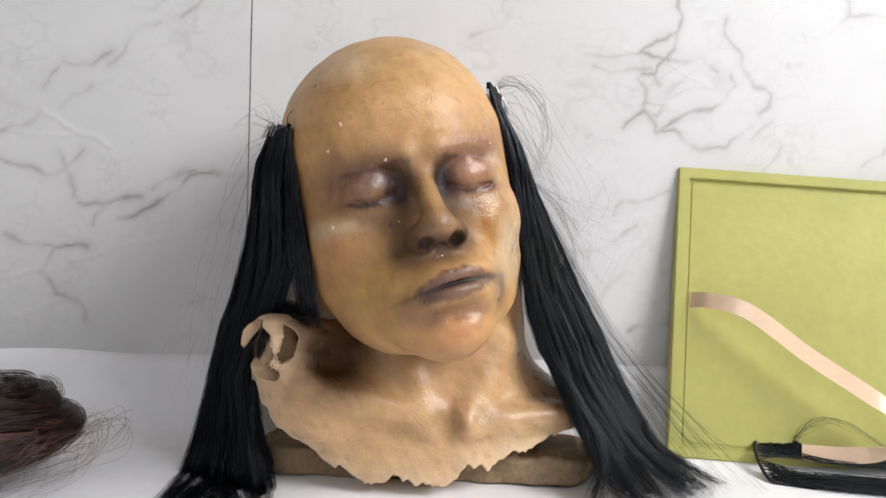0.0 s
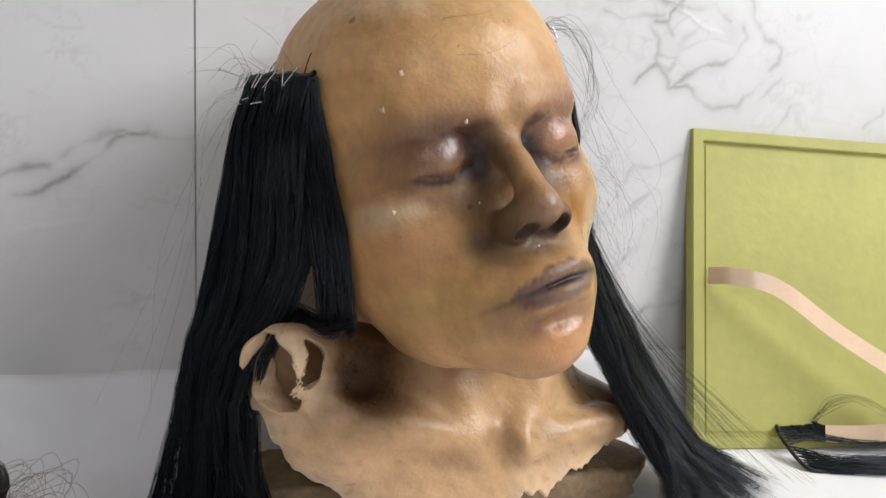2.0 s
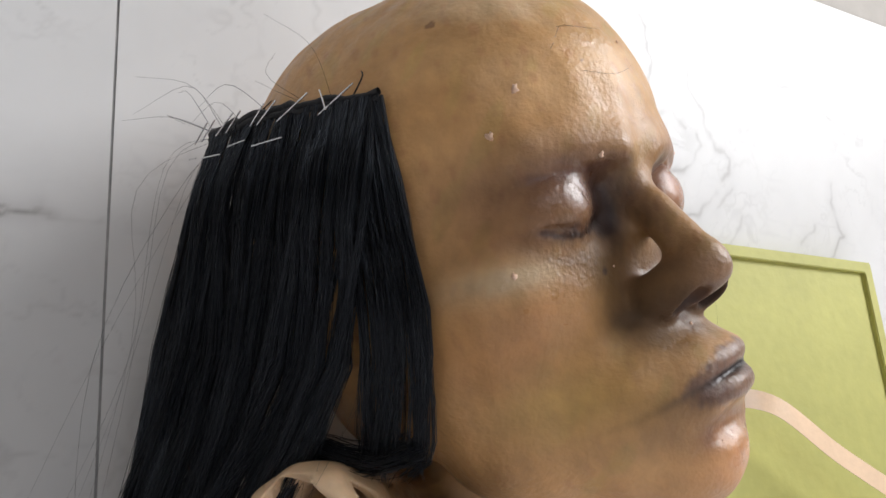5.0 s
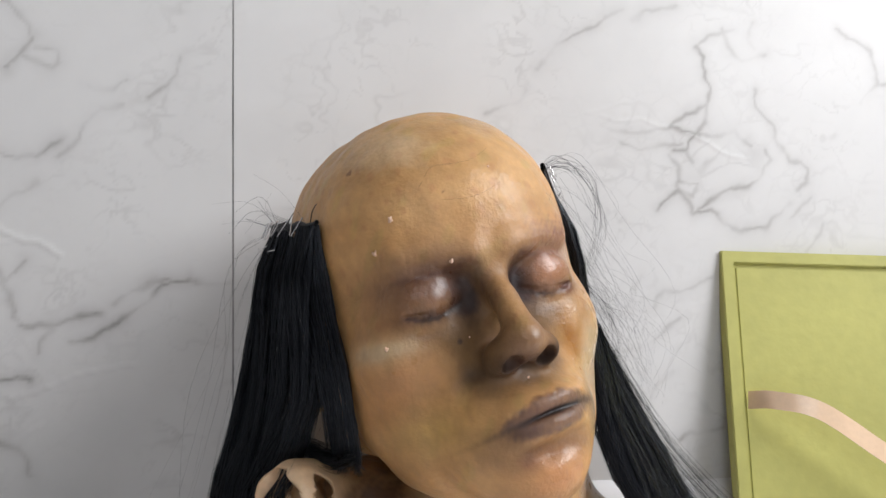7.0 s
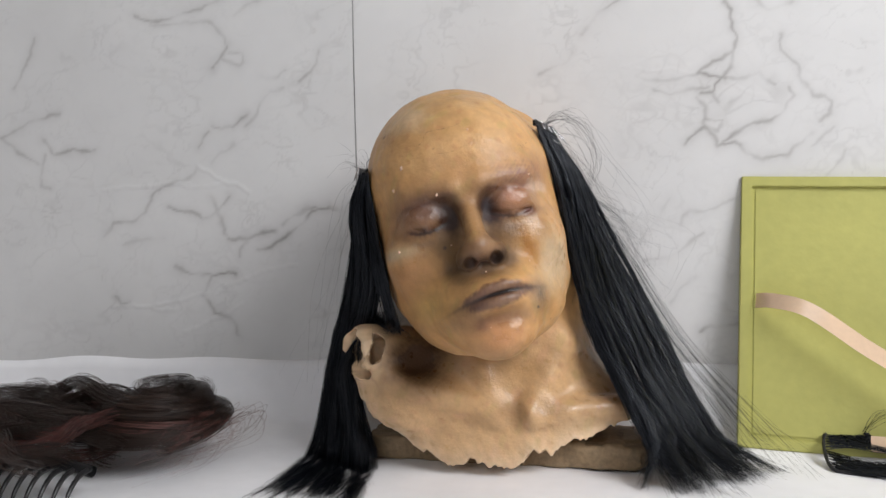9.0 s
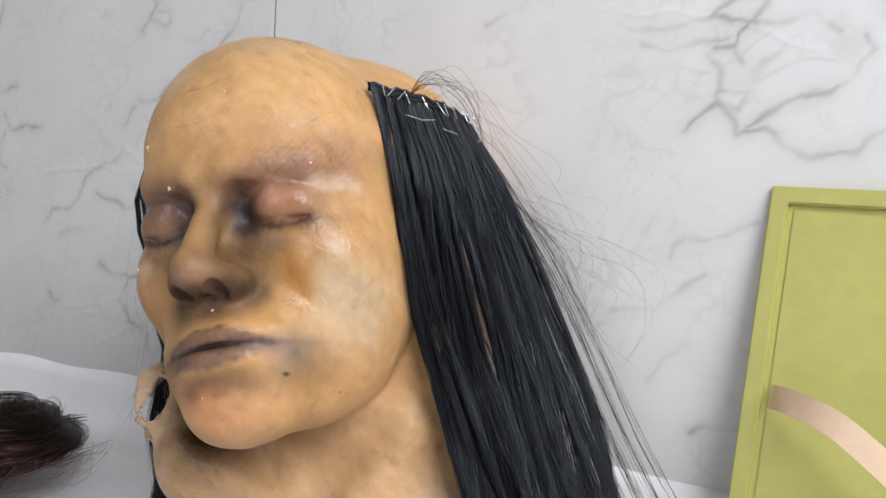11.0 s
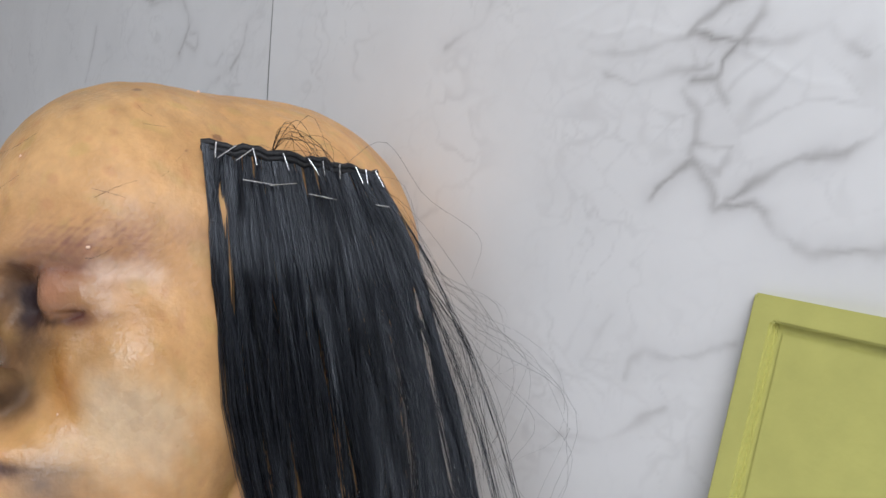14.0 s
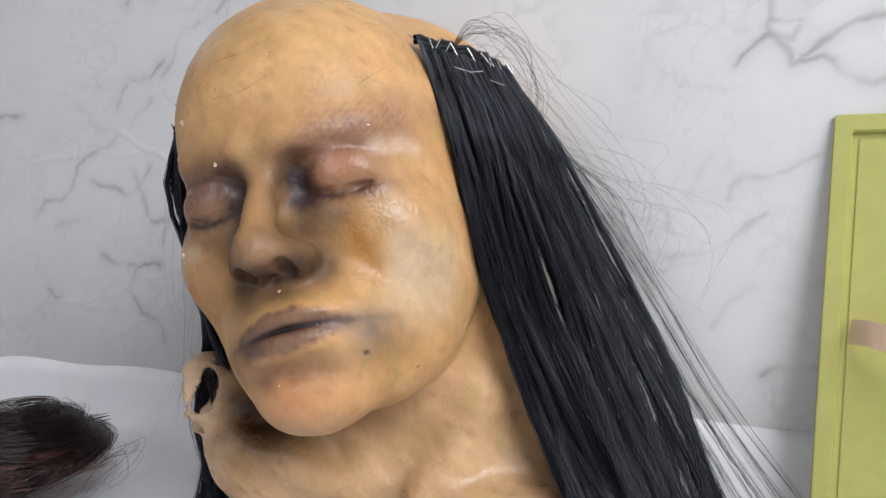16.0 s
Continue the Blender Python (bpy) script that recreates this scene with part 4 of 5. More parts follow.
def weft_left():
    e = thing("hair_weft", "long straight black hair weft pinned on the shaded temple", "hair weft", (-0.05, 0.68, 0.25), "hair wefts on the bust")
    r = np.random.default_rng(11)
    n = 4400
    s = r.beta(0.85, 0.85, n)
    lines = [((-0.0645, 0.729, 0.256), (-0.0315, 0.632, 0.249)), ((-0.074, 0.728, 0.225), (-0.035, 0.634, 0.215)), ((-0.082, 0.726, 0.165), (-0.034, 0.655, 0.155)),
             ((-0.096, 0.718, 0.090), (-0.060, 0.672, 0.090)), ((-0.106, 0.706, 0.016), (-0.050, 0.668, 0.014)), ((-0.104, 0.610, 0.012), (-0.036, 0.585, 0.012))]
    c = on_table(hang(lines, s, r, n, (0.0006, 0.0025, 0.004, 0.005, 0.006, 0.010), 17, 0.3), 3)
    c[:, :3, 0] -= np.sin(math.pi * s)[:, None] * np.array((0.0055, 0.005, 0.003))
    add_locks(e, c, s, r, 17, 14)
    strands = []
    # front lock that ends behind the jaw
    n = 760
    s = r.uniform(0, 1, n)
    lines = [((-0.038, 0.650, 0.250), (-0.029, 0.630, 0.249)), ((-0.036, 0.645, 0.212), (-0.0225, 0.625, 0.212)), ((-0.030, 0.646, 0.172), (-0.0140, 0.624, 0.172)), ((-0.026, 0.656, 0.138), (-0.0105, 0.636, 0.134)), ((-0.022, 0.658, 0.126), (-0.012, 0.642, 0.124))]
    c = hang(lines, s, r, n, (0.0006, 0.0012, 0.0015, 0.0018, 0.003), 5, 0.5)
    add_locks(e, c, s, r, 5, 12)
    # lock that turns back under the jaw and over the shoulder
    n = 240
    c = np.array([[(-0.013, 0.640, 0.134), (-0.024, 0.655, 0.129), (-0.042, 0.672, 0.134), (-0.062, 0.690, 0.124), (-0.078, 0.702, 0.096)]] * n) + r.normal(size=(n, 1, 3)) * np.array((0.002, 0.003, 0.0022)) + r.normal(size=(n, 5, 3)) * 0.0008
    join_strands("hair_lock", [tubes(glide(c, 14), r.uniform(0.0001, 0.0002, n))], HAIR, e)
    # strays round the temple and down the outer side
    n = 24
    s = r.uniform(0, 1, n)
    c = hang([((-0.0625, 0.729, 0.256), (-0.0295, 0.632, 0.249)), ((-0.085, 0.728, 0.235), (-0.03, 0.620, 0.220)), ((-0.105, 0.725, 0.165), (-0.012, 0.612, 0.165)), ((-0.125, 0.71, 0.06), (-0.02, 0.625, 0.12))], s, r, n, (0.001, 0.008, 0.012, 0.02), 50, 0)
    strands.append(tubes(glide(c, 16), r.uniform(0.00006, 0.0001, n)))
    n = 10
    s = r.uniform(0, 1, n)
    root = lerp((-0.062, 0.729, 0.257), (-0.031, 0.64, 0.25), s ** 2)
    p1 = root + np.concatenate([r.uniform(-0.02, -0.004, (n, 1)), r.normal(size=(n, 1)) * 0.006, r.uniform(0.002, 0.022, (n, 1))], 1)
    p2 = p1 + np.concatenate([r.uniform(-0.025, 0.008, (n, 1)), r.normal(size=(n, 1)) * 0.006, r.uniform(-0.018, 0.012, (n, 1))], 1)
    strands.append(tubes(glide(np.stack([root, p1, p2], 1), 10), r.uniform(0.00008, 0.00014, n)))
    join_strands("loose_hair", strands, HAIR, e)
    return e


def join_strands(name, many, mat, parent, label=""):
    vs, fs, at = [], [], 0
    for v, f in many:
        vs.append(v)
        fs.append(f + at)
        at += len(v)
    v, f = np.concatenate(vs), np.concatenate(fs)
    me = bpy.data.meshes.new(name)
    me.vertices.add(len(v))
    me.vertices.foreach_set("co", v.astype(np.float32).reshape(-1))
    me.loops.add(f.size)
    me.loops.foreach_set("vertex_index", f.astype(np.int32).reshape(-1))
    me.polygons.add(len(f))
    me.polygons.foreach_set("loop_start", np.arange(0, f.size, 4, dtype=np.int32))
    me.polygons.foreach_set("use_smooth", np.ones(len(f), bool))
    me.materials.append(mat)
    me.update(calc_edges=True)
    me.validate()
    ob = new(name, me)
    if parent:
        ob.parent = parent
        ob.matrix_parent_inverse = Matrix.Translation(-Vector(parent.location))
    return tagged(ob, label, kind="stuff")


def weft_right():
    e = thing("hair_weft", "long straight black hair weft spreading over the lit shoulder", "hair weft", (0.095, 0.70, 0.28), "hair wefts on the bust")
    r = np.random.default_rng(12)
    n = 4800
    s = r.beta(0.85, 0.85, n)
    lines = [((0.0925, 0.671, 0.285), (0.0995, 0.750, 0.278)), ((0.107, 0.668, 0.240), (0.121, 0.760, 0.238)), ((0.118, 0.676, 0.180), (0.146, 0.768, 0.182)),
             ((0.138, 0.688, 0.110), (0.176, 0.760, 0.115)), ((0.166, 0.682, 0.045), (0.216, 0.740, 0.048)), ((0.184, 0.664, 0.012), (0.262, 0.712, 0.012))]
    c = on_table(hang(lines, s, r, n, (0.0006, 0.0025, 0.0035, 0.0045, 0.006, 0.011), 19, 0.32), 3)
    c[:, :2, 0] += np.sin(math.pi * s)[:, None] * np.array((0.004, 0.003))
    add_locks(e, c, s, r, 19, 14)
    strands = []
    # thin locks apart from the mass
    n = 90
    s = np.round(r.uniform(0, 1, n) * 5) / 5
    c = hang([((0.092, 0.70, 0.283), (0.0985, 0.750, 0.277)), ((0.112, 0.72, 0.245), (0.122, 0.768, 0.235)), ((0.135, 0.74, 0.19), (0.160, 0.778, 0.175)), ((0.165, 0.745, 0.12), (0.205, 0.772, 0.105)), ((0.20, 0.735, 0.06), (0.262, 0.745, 0.045)), ((0.22, 0.72, 0.02), (0.30, 0.715, 0.012))], s, r, n, (0.0008, 0.0015, 0.002, 0.002, 0.003, 0.008), 6, 0)
    strands.append(tubes(glide(on_table(c, 3), 18), r.uniform(0.0001, 0.0002, n)))
    # loose hairs that arch away towards the wall
    n = 60
    s = r.uniform(0.1, 1, n)
    root = lerp((0.0905, 0.672, 0.285), (0.0985, 0.748, 0.278), s)
    out = r.uniform(0.008, 0.034, (n, 1))
    z1 = r.uniform(-0.07, 0.018, (n, 1))
    p1 = root + np.concatenate([out * 0.9, 0.01 + r.normal(size=(n, 1)) * 0.008, z1], 1)
    p2 = p1 + np.concatenate([out * 0.9, 0.01 + r.normal(size=(n, 1)) * 0.010, r.uniform(-0.06, -0.02, (n, 1))], 1)
    p3 = p2 + np.concatenate([0.008 + r.normal(size=(n, 1)) * 0.014, r.normal(size=(n, 1)) * 0.01, r.uniform(-0.05, -0.01, (n, 1))], 1)
    p4 = p3 + np.concatenate([r.normal(size=(n, 1)) * 0.016 - 0.008, r.normal(size=(n, 1)) * 0.01, r.uniform(-0.04, -0.01, (n, 1))], 1)
    c = np.stack([root, p1, p2, p3, p4], 1)
    c[..., 1] = np.minimum(c[..., 1], wall_y(c[..., 0]) - 0.004)
    strands.append(tubes(glide(c, 20), r.uniform(0.00006, 0.00012, n)))
    # wide loops that stand off towards the wall
    n = 30
    c = np.array([[(0.0985, 0.745, 0.277), (0.108, 0.760, 0.247), (0.145, 0.765, 0.213), (0.188, 0.768, 0.199), (0.214, 0.768, 0.183), (0.206, 0.766, 0.161), (0.186, 0.762, 0.137), (0.176, 0.758, 0.110)]] * n)
    spread = np.array((0.0005, 0.004, 0.008, 0.010, 0.011, 0.013, 0.015, 0.018))[None, :, None]
    c = c + r.normal(size=(n, 1, 3)) * np.array((0.9, 0.8, 0.9)) * spread + 0.35 * r.normal(size=c.shape) * spread
    inward = r.uniform(0.35, 1.0, (n, 1, 1))
    c = c[:, :1] + (c - c[:, :1]) * np.concatenate([inward, np.ones_like(inward), 0.5 + 0.5 * inward], 2)
    c[..., 1] = np.minimum(c[..., 1], wall_y(c[..., 0]) - 0.004)
    strands.append(tubes(glide(c, 26), r.uniform(0.00004, 0.00008, n)))
    n = 9
    c = np.array([[(0.0985, 0.748, 0.277), (0.110, 0.760, 0.245), (0.147, 0.765, 0.212), (0.160, 0.765, 0.188), (0.170, 0.764, 0.160)]] * n) + r.normal(size=(n, 5, 3)) * np.array((0.0003, 0.0008, 0.0012, 0.004, 0.008))[None, :, None]
    strands.append(tubes(glide(c, 16), r.uniform(0.0001, 0.00017, n)))
    # one thick arch off the temple
    n = 14
    c = np.array([[(0.094, 0.70, 0.284), (0.108, 0.70, 0.292), (0.128, 0.705, 0.283), (0.134, 0.71, 0.255), (0.125, 0.71, 0.225)]] * n) + r.normal(size=(n, 5, 3)) * np.array((0.0003, 0.002, 0.003, 0.003, 0.003))[None, :, None]
    strands.append(tubes(glide(c, 20), r.uniform(0.0001, 0.00016, n)))
    join_strands("loose_hair", strands, HAIR, e)
    return e


def add_band(e, a, b, out, drop):
    """The sewn black band along a weft's upper edge, between two places."""
    a, b = np.array(a), np.array(b)
    k = 26
    rows = []
    for u in np.linspace(0, 1, k):
        p = a + (b - a) * u + np.array(out) * math.sin(math.pi * u)
        rows.append(p + np.array((0, 0, 0.0007 * math.sin(u * 33) + 0.0005 * math.sin(u * 71))))
    v1, f1 = tubes(np.array([rows]), 0.0013, 8, 1.0)
    rows2 = np.array(rows) - np.array((0, 0, 0.0022))
    v2, f2 = tubes(np.array([rows2]), 0.0012, 8, 1.0)
    ob = join_strands("weft_band", [(v1, f1), (v2, f2)], BAND, e, "sewn black band")
    ob["kind"] = ""
    del ob["kind"]


def add_pin(e, a, b):
    a, b = np.array(a, float), np.array(b, float)
    v, f = tubes(np.array([[a + (b - a) * u for u in (0, 0.1, 0.5, 0.9, 1)]]), 0.00033, 6, 0.9)
    ob = join_strands("pin", [(v, f)], PIN, e, "thin steel pin")
    del ob["kind"]


def pin_weft(e, rear, front, out, drop, stands, lies, bow, rise):
    """Pins through a weft: stands are (along, slant) over the band, lies are (from, to, below) on the hair."""
    rear, front, flat = np.array(rear), np.array(front), np.array(out)
    for u, slant in stands:
        out = flat * (1 + bow * 400 * math.sin(math.pi * u))
        p = rear + (front - rear) * u + out * 0.0024
        q = rear + (front - rear) * (u + slant) + out * 0.0034
        add_pin(e, p + np.array((0, 0, rise)), q - np.array((0, 0, 0.0055)) + np.array(drop) * 0.0055)
    for u0, u1, low, tip in lies:
        out = flat * (1 + bow * 260 * math.sin(math.pi * (u0 + u1) / 2))
        p = rear + (front - rear) * u0 + out * 0.0042 + np.array(drop) * low
        q = rear + (front - rear) * u1 + out * 0.0042 + np.array(drop) * low
        add_pin(e, p - np.array((0, 0, low)), q - np.array((0, 0, low - tip)))


wl = weft_left()
add_band(wl, (-0.0635, 0.730, 0.2565), (-0.0295, 0.631, 0.2495), (-0.0075, 0, 0.001), 0)
pin_weft(wl, (-0.0655, 0.730, 0.2565), (-0.0325, 0.631, 0.2495), (-0.95, -0.3, 0), (-0.25, 0, 0),
         ((0.06, -0.04), (0.13, -0.04), (0.28, -0.05), (0.34, -0.03), (0.50, -0.02), (0.57, -0.05), (0.74, -0.12), (0.80, 0.08), (0.95, -0.14)),
         ((0.02, 0.07, 0.012, 0), (0.16, 0.30, 0.0135, 0), (0.36, 0.47, 0.0115, 0.001), (0.52, 0.70, 0.0135, 0.0008)), 0.004, 0.0035)
for u, lift, lean in ((0.42, 0.017, 0.004), (0.86, 0.018, -0.003), (0.30, 0.012, 0.003)):
    foot = np.array((-0.0625, 0.730, 0.2565)) * (1 - u) + np.array((-0.0295, 0.631, 0.2495)) * u
    wire = glide(np.array([[foot, foot + np.array((0.002, -0.003 + lean, 0.4 * lift)), foot + np.array((0.005, -lean, 0.75 * lift)), foot + np.array((0.009, -0.004 - lean, lift))]]), 12)
    ob = join_strands("thread", [tubes(wire, 0.0003, 6, 0.6)], BAND, wl, "short black sewing thread")
    del ob["kind"]
wr = weft_right()
add_band(wr, (0.0925, 0.670, 0.2855), (0.0985, 0.749, 0.2785), (0.006, 0, 0.001), 0)
pin_weft(wr, (0.0945, 0.671, 0.2855), (0.1035, 0.749, 0.2785), (0.98, -0.2, 0), (0.3, 0, 0),
         ((0.05, -0.01), (0.15, -0.10), (0.24, -0.10), (0.24, 0.01), (0.40, 0.02), (0.54, 0.05), (0.62, 0.0), (0.72, -0.01), (0.82, 0.03), (0.88, 0.0), (0.94, 0.04)),
         ((0.17, 0.34, 0.0125, 0), (0.31, 0.45, 0.013, 0.0025), (0.52, 0.68, 0.014, -0.0005), (0.92, 1.0, 0.014, 0)), 0.002, 0.0008)

# ---- green tray leaning on the wall ----
TRAY_TILT = math.degrees(math.atan2(0.040, 0.2285))


def tray():
    e = thing("display_tray", "shallow olive green tray with raised rim leaning against the wall", "tray")
    w, h, rim, deep = 0.212, 0.2325, 0.0125, 0.0012
    bm = box_bm(0, -deep, 0, w, 0.0095, h)
    front = min(bm.faces, key=lambda f: f.calc_center_median().y)
    bmesh.ops.inset_individual(bm, faces=[front], thickness=rim)
    inner = bmesh.ops.extrude_face_region(bm, geom=[front])
    bmesh.ops.delete(bm, geom=[front], context="FACES_ONLY")
    bmesh.ops.translate(bm, verts=[g for g in inner["geom"] if isinstance(g, bmesh.types.BMVert)], vec=(0, 0.0036, 0))
    bmesh.ops.bevel(bm, geom=bm.edges[:], offset=0.0007, segments=2, affect="EDGES")
    part("tray_body", bm, GREEN, e, smooth=False)
    part("back_panel", box_bm(rim - 0.0004, 0.0016, rim - 0.0004, w - rim + 0.0004, 0.0035, h - rim + 0.0004), GREEN, e, "flat inner panel", smooth=False)
    e.matrix_basis = pose(0.243, 0.771, 0.0162, 0, 0, 0) @ Matrix.Rotation(radians(2.4), 4, "Y") @ Matrix.Rotation(-radians(TRAY_TILT), 4, "X")
    return e


tray_ob = tray()


def ribbon():
    e_at = tray_ob.matrix_basis
    path = [(0.013, 0.0005, 0.124), (0.026, -0.014, 0.123), (0.052, -0.027, 0.115), (0.095, -0.030, 0.086), (0.135, -0.034, 0.062), (0.160, -0.036, 0.046), (0.170, -0.036, 0.030), (0.158, -0.026, 0.018), (0.130, -0.016, 0.013), (0.100, -0.010, 0.012)]
    c = glide(np.array([path]), 140)[0]
    half = 0.0062
    verts, faces = [], []
    tan = np.gradient(c, axis=0)
    for p, t in zip(c, tan):
        side = np.array((-t[2], 0, t[0])) / (math.hypot(t[0], t[2]) + 1e-9)
        curl = min(1.0, max(0.0, (p[0] - 0.14) / 0.03))
        side = side * (1 - 0.6 * curl) + np.array((0, 0.9, 0.35)) * curl * 0.8
        side /= np.linalg.norm(side)
        for u in (-1, -0.33, 0.33, 1):
            verts.append(e_at @ Vector(p + side * half * u))
    for i in range(len(c) - 1):
        for j in range(3):
            faces.append((i * 4 + j, i * 4 + 4 + j, i * 4 + 5 + j, i * 4 + 1 + j))
    ob = mesh_object("ribbon", verts, faces, RIBBON, smooth=False)
    so = ob.modifiers.new("thickness", "SOLIDIFY")
    so.thickness = 0.0004
    return tagged(ob, "peach satin ribbon glued inside the green tray and hanging loose", "ribbon")


ribbon()


# ---- loose black weft on the paper ----
def loose_weft():
    e = thing("loose_hair_weft", "folded black hair weft lying on the white paper", "hair weft", (0.31, 0.75, 0.01))
    r = np.random.default_rng(14)
    band = glide(np.array([[(0.345, 0.776, 0.03), (0.325, 0.780, 0.031), (0.312, 0.776, 0.029), (0.308, 0.755, 0.02), (0.310, 0.736, 0.012), (0.32, 0.731, 0.010), (0.34, 0.728, 0.009)]]), 40)
    v, f = tubes(band, 0.0014, 8, 1.0)
    ob = join_strands("weft_band", [(v, f)], BAND, e, "sewn black band")
    del ob["kind"]
    n = 620
    s = r.uniform(0, 1, n)
    upper = s < 0.5
    start = band[0][(s * 39).astype(int)]
    lane = np.where(upper, r.uniform(0, 0.35, n), r.uniform(0.72, 1.0, n))
    bend = lerp((0.355, 0.779, 0.026), (0.350, 0.722, 0.012), lane)
    mid = lerp((0.42, 0.776, 0.022), (0.42, 0.712, 0.012), np.clip(lane + 0.05 * r.normal(size=n), 0, 1.1))
    far = lerp((0.51, 0.768, 0.018), (0.53, 0.700, 0.012), np.clip(lane + 0.12 * r.normal(size=n), 0, 1.1))
    c = np.stack([start, bend, mid, far + r.normal(size=(n, 3)) * np.array((0.03, 0.006, 0.001))], 1)
    c[:, 1:] += r.normal(size=(n, 3, 3)) * np.array((0.006, 0.0022, 0.0012))
    c[..., 2] = np.maximum(c[..., 2], cover_height(c[..., 0], c[..., 1]) + 0.0015)
    for name, pick in (("hair_lock", upper), ("hair_lock", ~upper)):
        join_strands(name, [tubes(glide(c[pick], 14), r.uniform(0.00014, 0.00028, pick.sum()))], HAIR, e)
    n = 12
    c = np.array([[(0.340, 0.775, 0.03), (0.352, 0.768, 0.048), (0.375, 0.765, 0.050), (0.41, 0.76, 0.03), (0.44, 0.755, 0.018)]] * n) + r.normal(size=(n, 5, 3)) * 0.002
    join_strands("loose_hair", [tubes(glide(c, 16), np.full(n, 0.00012))], HAIR, e)


loose_weft()


# ---- brown curled hairpiece ----
def hairpiece():
    e = thing("curled_hairpiece", "dark brown curled hairpiece with pinkish strands lying on white paper", "hairpiece", (-0.36, 0.70, 0.0))
    r = np.random.default_rng(15)
    # rolled locks of the bun at one end
    locks = []
    for lock in range(52):
        a0, turn, rad = r.uniform(0, 6.28), r.uniform(1.6, 4), 0.053 * r.uniform(0.12, 1) ** 0.6
        lean, rise = r.uniform(-0.5, 0.5), r.uniform(0.7, 1.05)
        u = np.linspace(0, 1, 14)
        ang = a0 + turn * u
        dome = 0.062 * math.sqrt(max(0, 1 - (rad / 0.057) ** 2)) * rise
        mid = np.stack([-0.226 + 1.0 * rad * np.cos(ang), 0.650 + 1.1 * rad * np.sin(ang), 0.018 + dome + lean * rad * 0.5 * np.sin(ang)], 1)
        locks.append((mid, 0.0085, r.uniform() < 0.14))
    # locks that roll over one another and trail away
    for lock in range(84):
        lane, high = r.uniform(-1, 1), r.uniform(0.3, 1)
        x0, length = r.uniform(-0.36, -0.22), r.uniform(0.07, 0.20)
        ph, freq, amp = r.uniform(0, 6), r.uniform(3, 8), r.uniform(0.006, 0.018)
        u = np.linspace(0, 1, 14)
        mid = np.stack([x0 - u * length, 0.598 + 0.128 * lane + amp * np.sin(freq * u + ph) + 0.02 * (u - 0.5) * math.sin(ph * 3), 0.018 + 0.058 * math.sqrt(1 - lane * lane) * high + 0.7 * amp * np.cos(freq * u + ph)], 1)
        locks.append((mid, 0.010, r.uniform() < 0.22))
    for mid, wide, tone in locks:
        many = []
        for k in range(56):
            dr, da, tw = wide * math.sqrt(r.uniform()), r.uniform(0, 6.28), np.linspace(0, 2.5, 14)
            path = mid + np.stack([0.5 * dr * np.cos(da + tw), dr * np.cos(da + tw), 0.6 * dr * np.sin(da + tw)], 1)
            path[:, 2] = np.maximum(path[:, 2], cover_height(path[:, 0], path[:, 1]) + 0.0015)
            keep = 1 + 0.06 * r.normal()
            many.append(path[0] + (path - path[0]) * keep if keep < 1 else path)
        ob = join_strands("hair_lock", [tubes(np.array(many), r.uniform(0.00015, 0.00032, len(many)))], PINK_HAIR if tone else BROWN_HAIR, e, "pinkish brown lock" if tone else "")
    loose = []
    for k in range(55):
        a = r.uniform(-1.3, 1.2)
        p0 = np.array((-0.226 + 0.05 * math.cos(a), 0.650 + 0.056 * math.sin(a), 0.04))
        p1 = p0 + np.array((r.uniform(0.01, 0.035), r.normal() * 0.015, r.uniform(0, 0.02)))
        p2 = p1 + np.array((r.uniform(-0.01, 0.015), -r.uniform(0.01, 0.03), -0.015))
        p3 = p2 + np.array((-r.uniform(0.02, 0.05), -r.uniform(0.01, 0.03), -0.01))
        c = np.array([p0, p1, p2, p3])
        c[:, 2] = np.maximum(c[:, 2], 0.013)
        loose.append(c)
    join_strands("loose_hair", [tubes(glide(np.array(loose), 18), np.full(55, 0.00013))], PINK_HAIR, e)


hairpiece()


# ---- crumbs and stubble on the bust ----
def on_head(x, z):
    """The place on the face at the head's own x and z, in metres, and the outward direction."""
    ys = np.arange(40, -90, -0.5)
    p = np.stack([np.full(len(ys), x), ys, np.full(len(ys), z)], 1).astype(np.float32)
    k = int(np.argmax(head_field(p) < 0))
    return from_head((x, ys[k], z)), HEAD_AXES[1]


def crumb(x, z, size, seed):
    r = np.random.default_rng(seed)
    at, _ = on_head(x, z)
    bm = bmesh.new()
    bmesh.ops.create_icosphere(bm, subdivisions=2, radius=size)
    for v in bm.verts:
        v.co *= 1 + 0.3 * r.normal()
        v.co += Vector(at)
    tagged(part("crumb", bm, CRUMB), "small pinkish silicone crumb stuck on the forehead", "crumb", "crumbs on the bust")


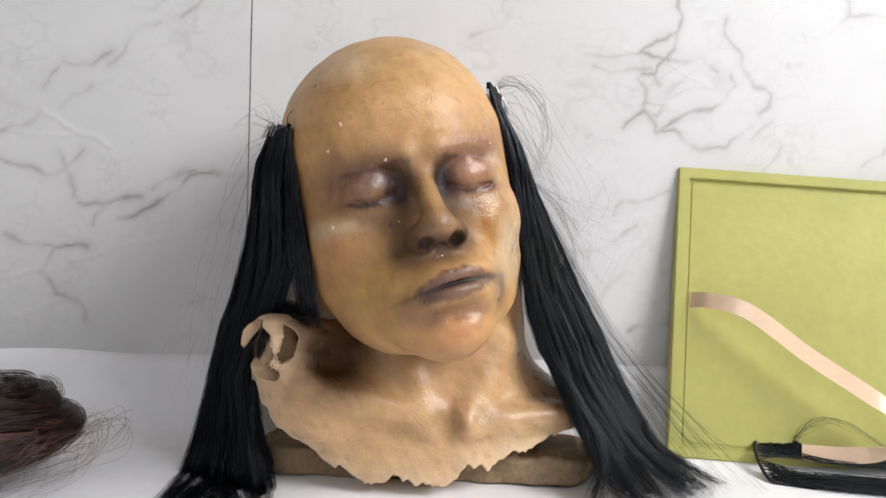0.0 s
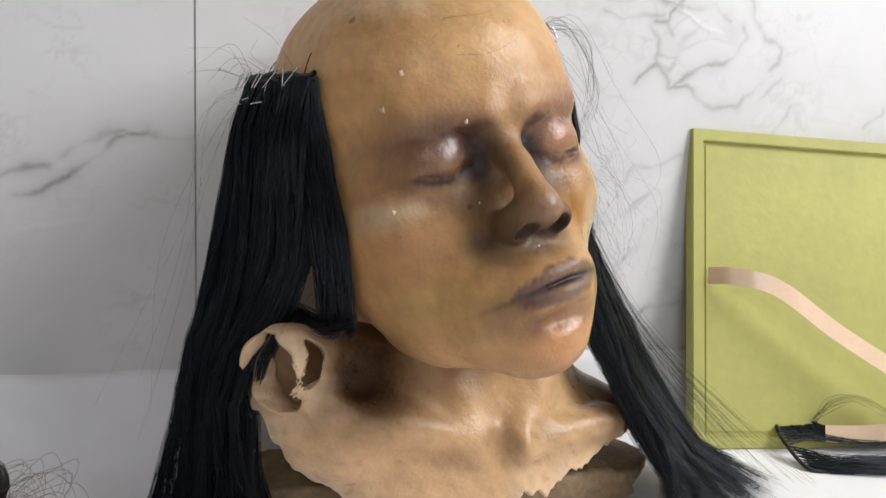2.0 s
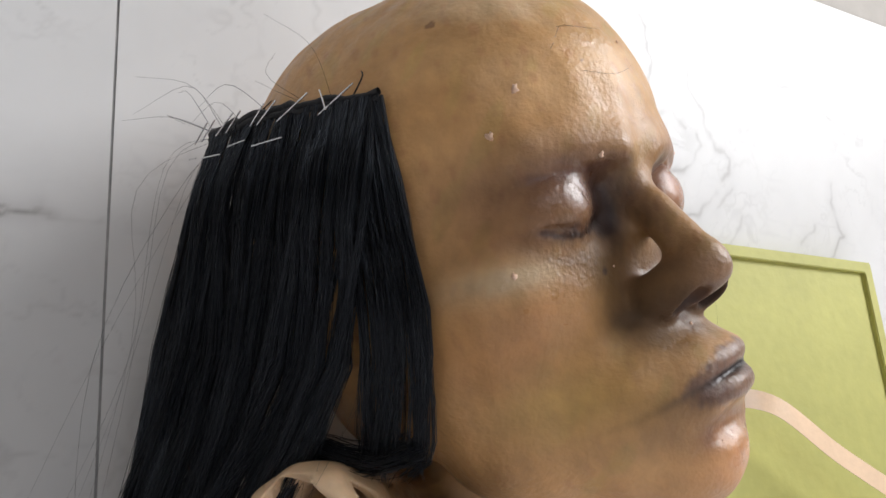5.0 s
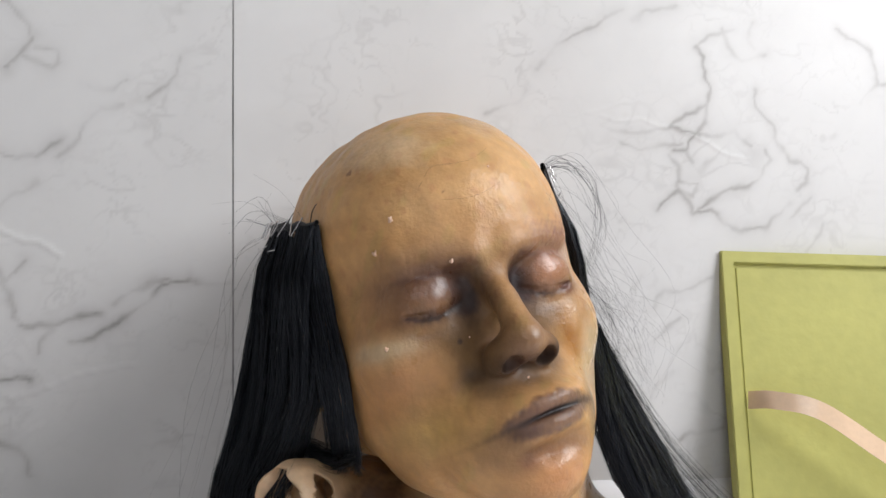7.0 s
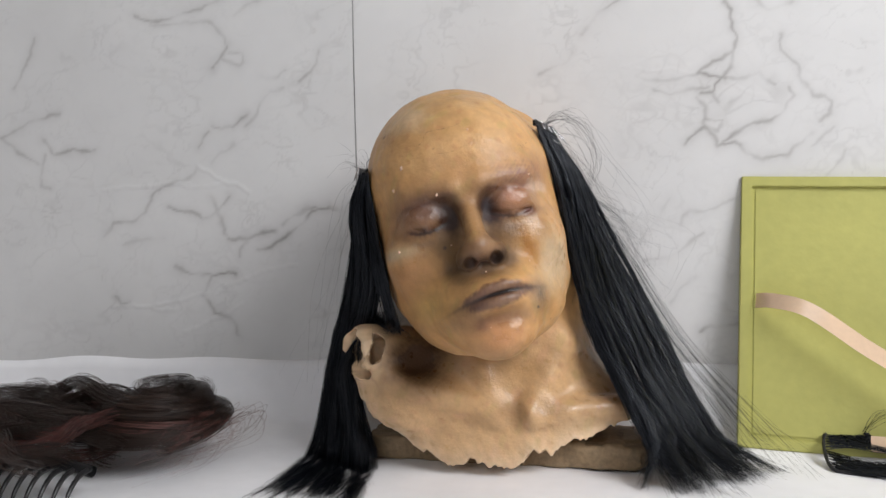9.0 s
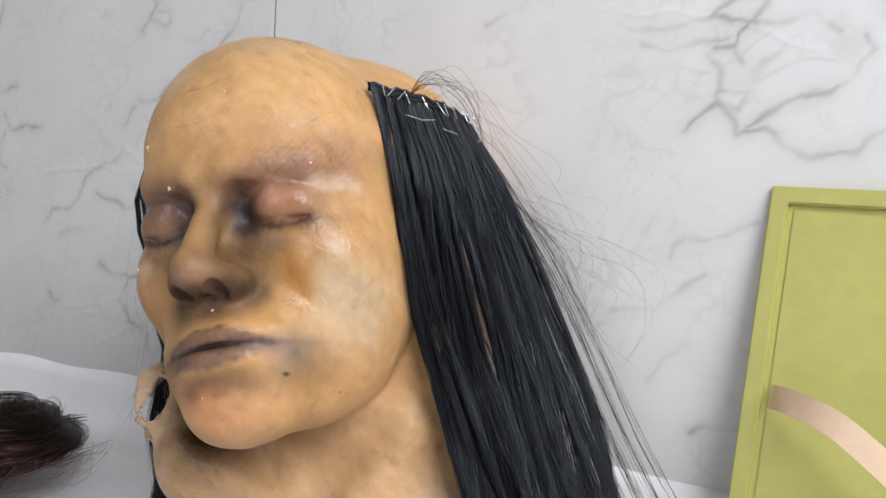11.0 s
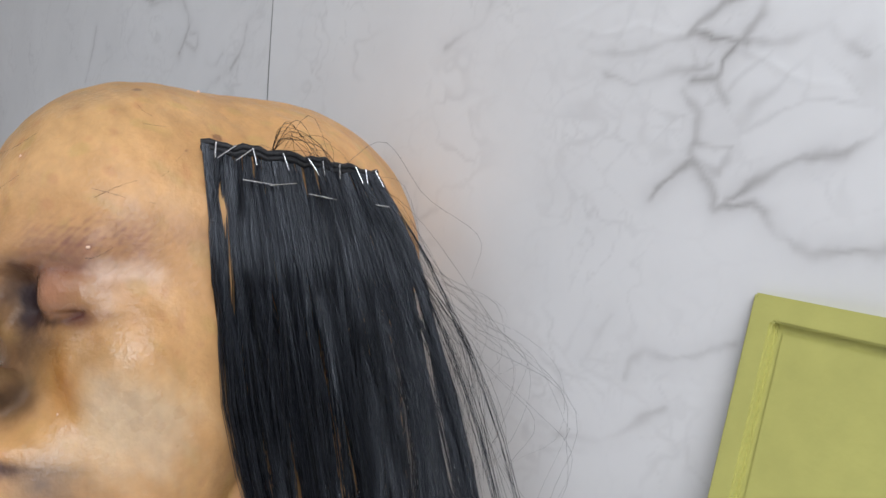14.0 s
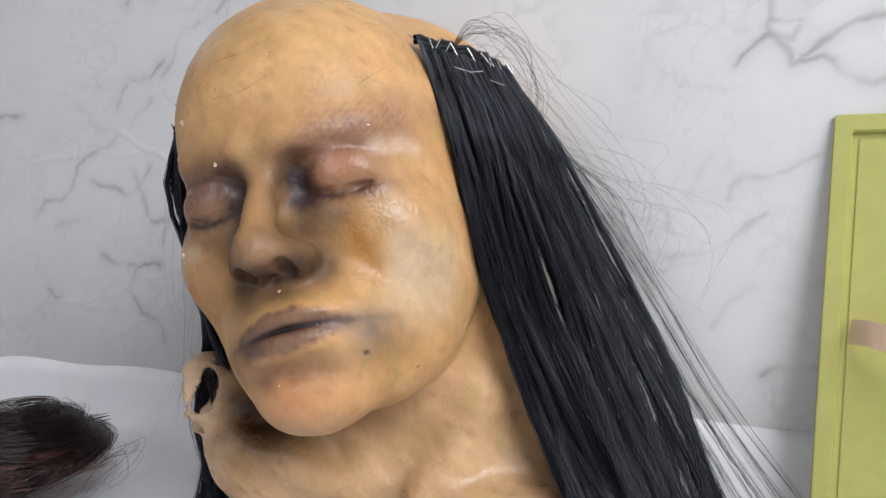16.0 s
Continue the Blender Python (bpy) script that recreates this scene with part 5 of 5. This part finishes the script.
for k, (x, z, size) in enumerate(((-39, 24, 0.0015), (-48, 10, 0.0014), (-53, -35, 0.001), (49, 1, 0.0007), (20, 84, 0.0011), (-19, -2, 0.0009), (-16, -38, 0.0005), (12, 40, 0.0006), (3, -62, 0.0006), (36, -60, 0.0005), (-8, 30, 0.0006), (-2, -100, 0.0005))):
    crumb(x, z, size, 30 + k)


def stray_hairs():
    r = np.random.default_rng(41)
    paths = []
    for k in range(9):
        x, z = r.uniform(-55, 55), r.uniform(-5, 70)
        a, ln = r.uniform(-0.6, 0.6), r.uniform(8, 40)
        row = []
        for u in np.linspace(0, 1, 8):
            at, out = on_head(np.clip(x + ln * u * math.cos(a), -60, 62), z + ln * u * math.sin(a) + 3 * math.sin(4 * u + k))
            row.append(at + out * 0.0004)
        paths.append(row)
    ob = join_strands("stray_hair", [tubes(np.array(paths), 0.00006)], HAIR, None)
    tagged(ob, "fine dark stray hairs lying on the silicone forehead", "hair", kind="stuff")


stray_hairs()


# ---- hair clip and red lid beside the hairpiece ----
def hair_clip():
    e = thing("hair_clip", "black plastic claw hair clip with curved teeth under the hairpiece", "hair clip", (-0.27, 0.558, 0.012))
    spine = glide(np.array([[(-0.315, 0.558, 0.030), (-0.285, 0.558, 0.034), (-0.25, 0.558, 0.034), (-0.225, 0.558, 0.030)]]), 16)
    ob = join_strands("spine", [tubes(spine, 0.0045, 10, 1.0)], CLIP, e)
    del ob["kind"]
    for i in range(8):
        x = -0.308 + i * 0.0115
        tooth = glide(np.array([[(x, 0.558, 0.032), (x + 0.001, 0.544, 0.030), (x + 0.002, 0.533, 0.022), (x + 0.002, 0.528, 0.0135)]]), 10)
        ob = join_strands("tooth", [tubes(tooth, 0.0024, 8, 0.5)], CLIP, e)
        del ob["kind"]


hair_clip()


def red_lid():
    bm = bmesh.new()
    bmesh.ops.create_cone(bm, cap_ends=True, segments=48, radius1=0.034, radius2=0.032, depth=0.016)
    bmesh.ops.bevel(bm, geom=[e for e in bm.edges if len(e.link_faces) == 2 and e.calc_face_angle(0) > 0.8], offset=0.003, segments=3, affect="EDGES")
    bmesh.ops.translate(bm, verts=bm.verts, vec=(-0.352, 0.53, 0.019))
    return tagged(part("jar_lid", bm, RED), "round red plastic lid lying on the white paper", "lid")


red_lid()
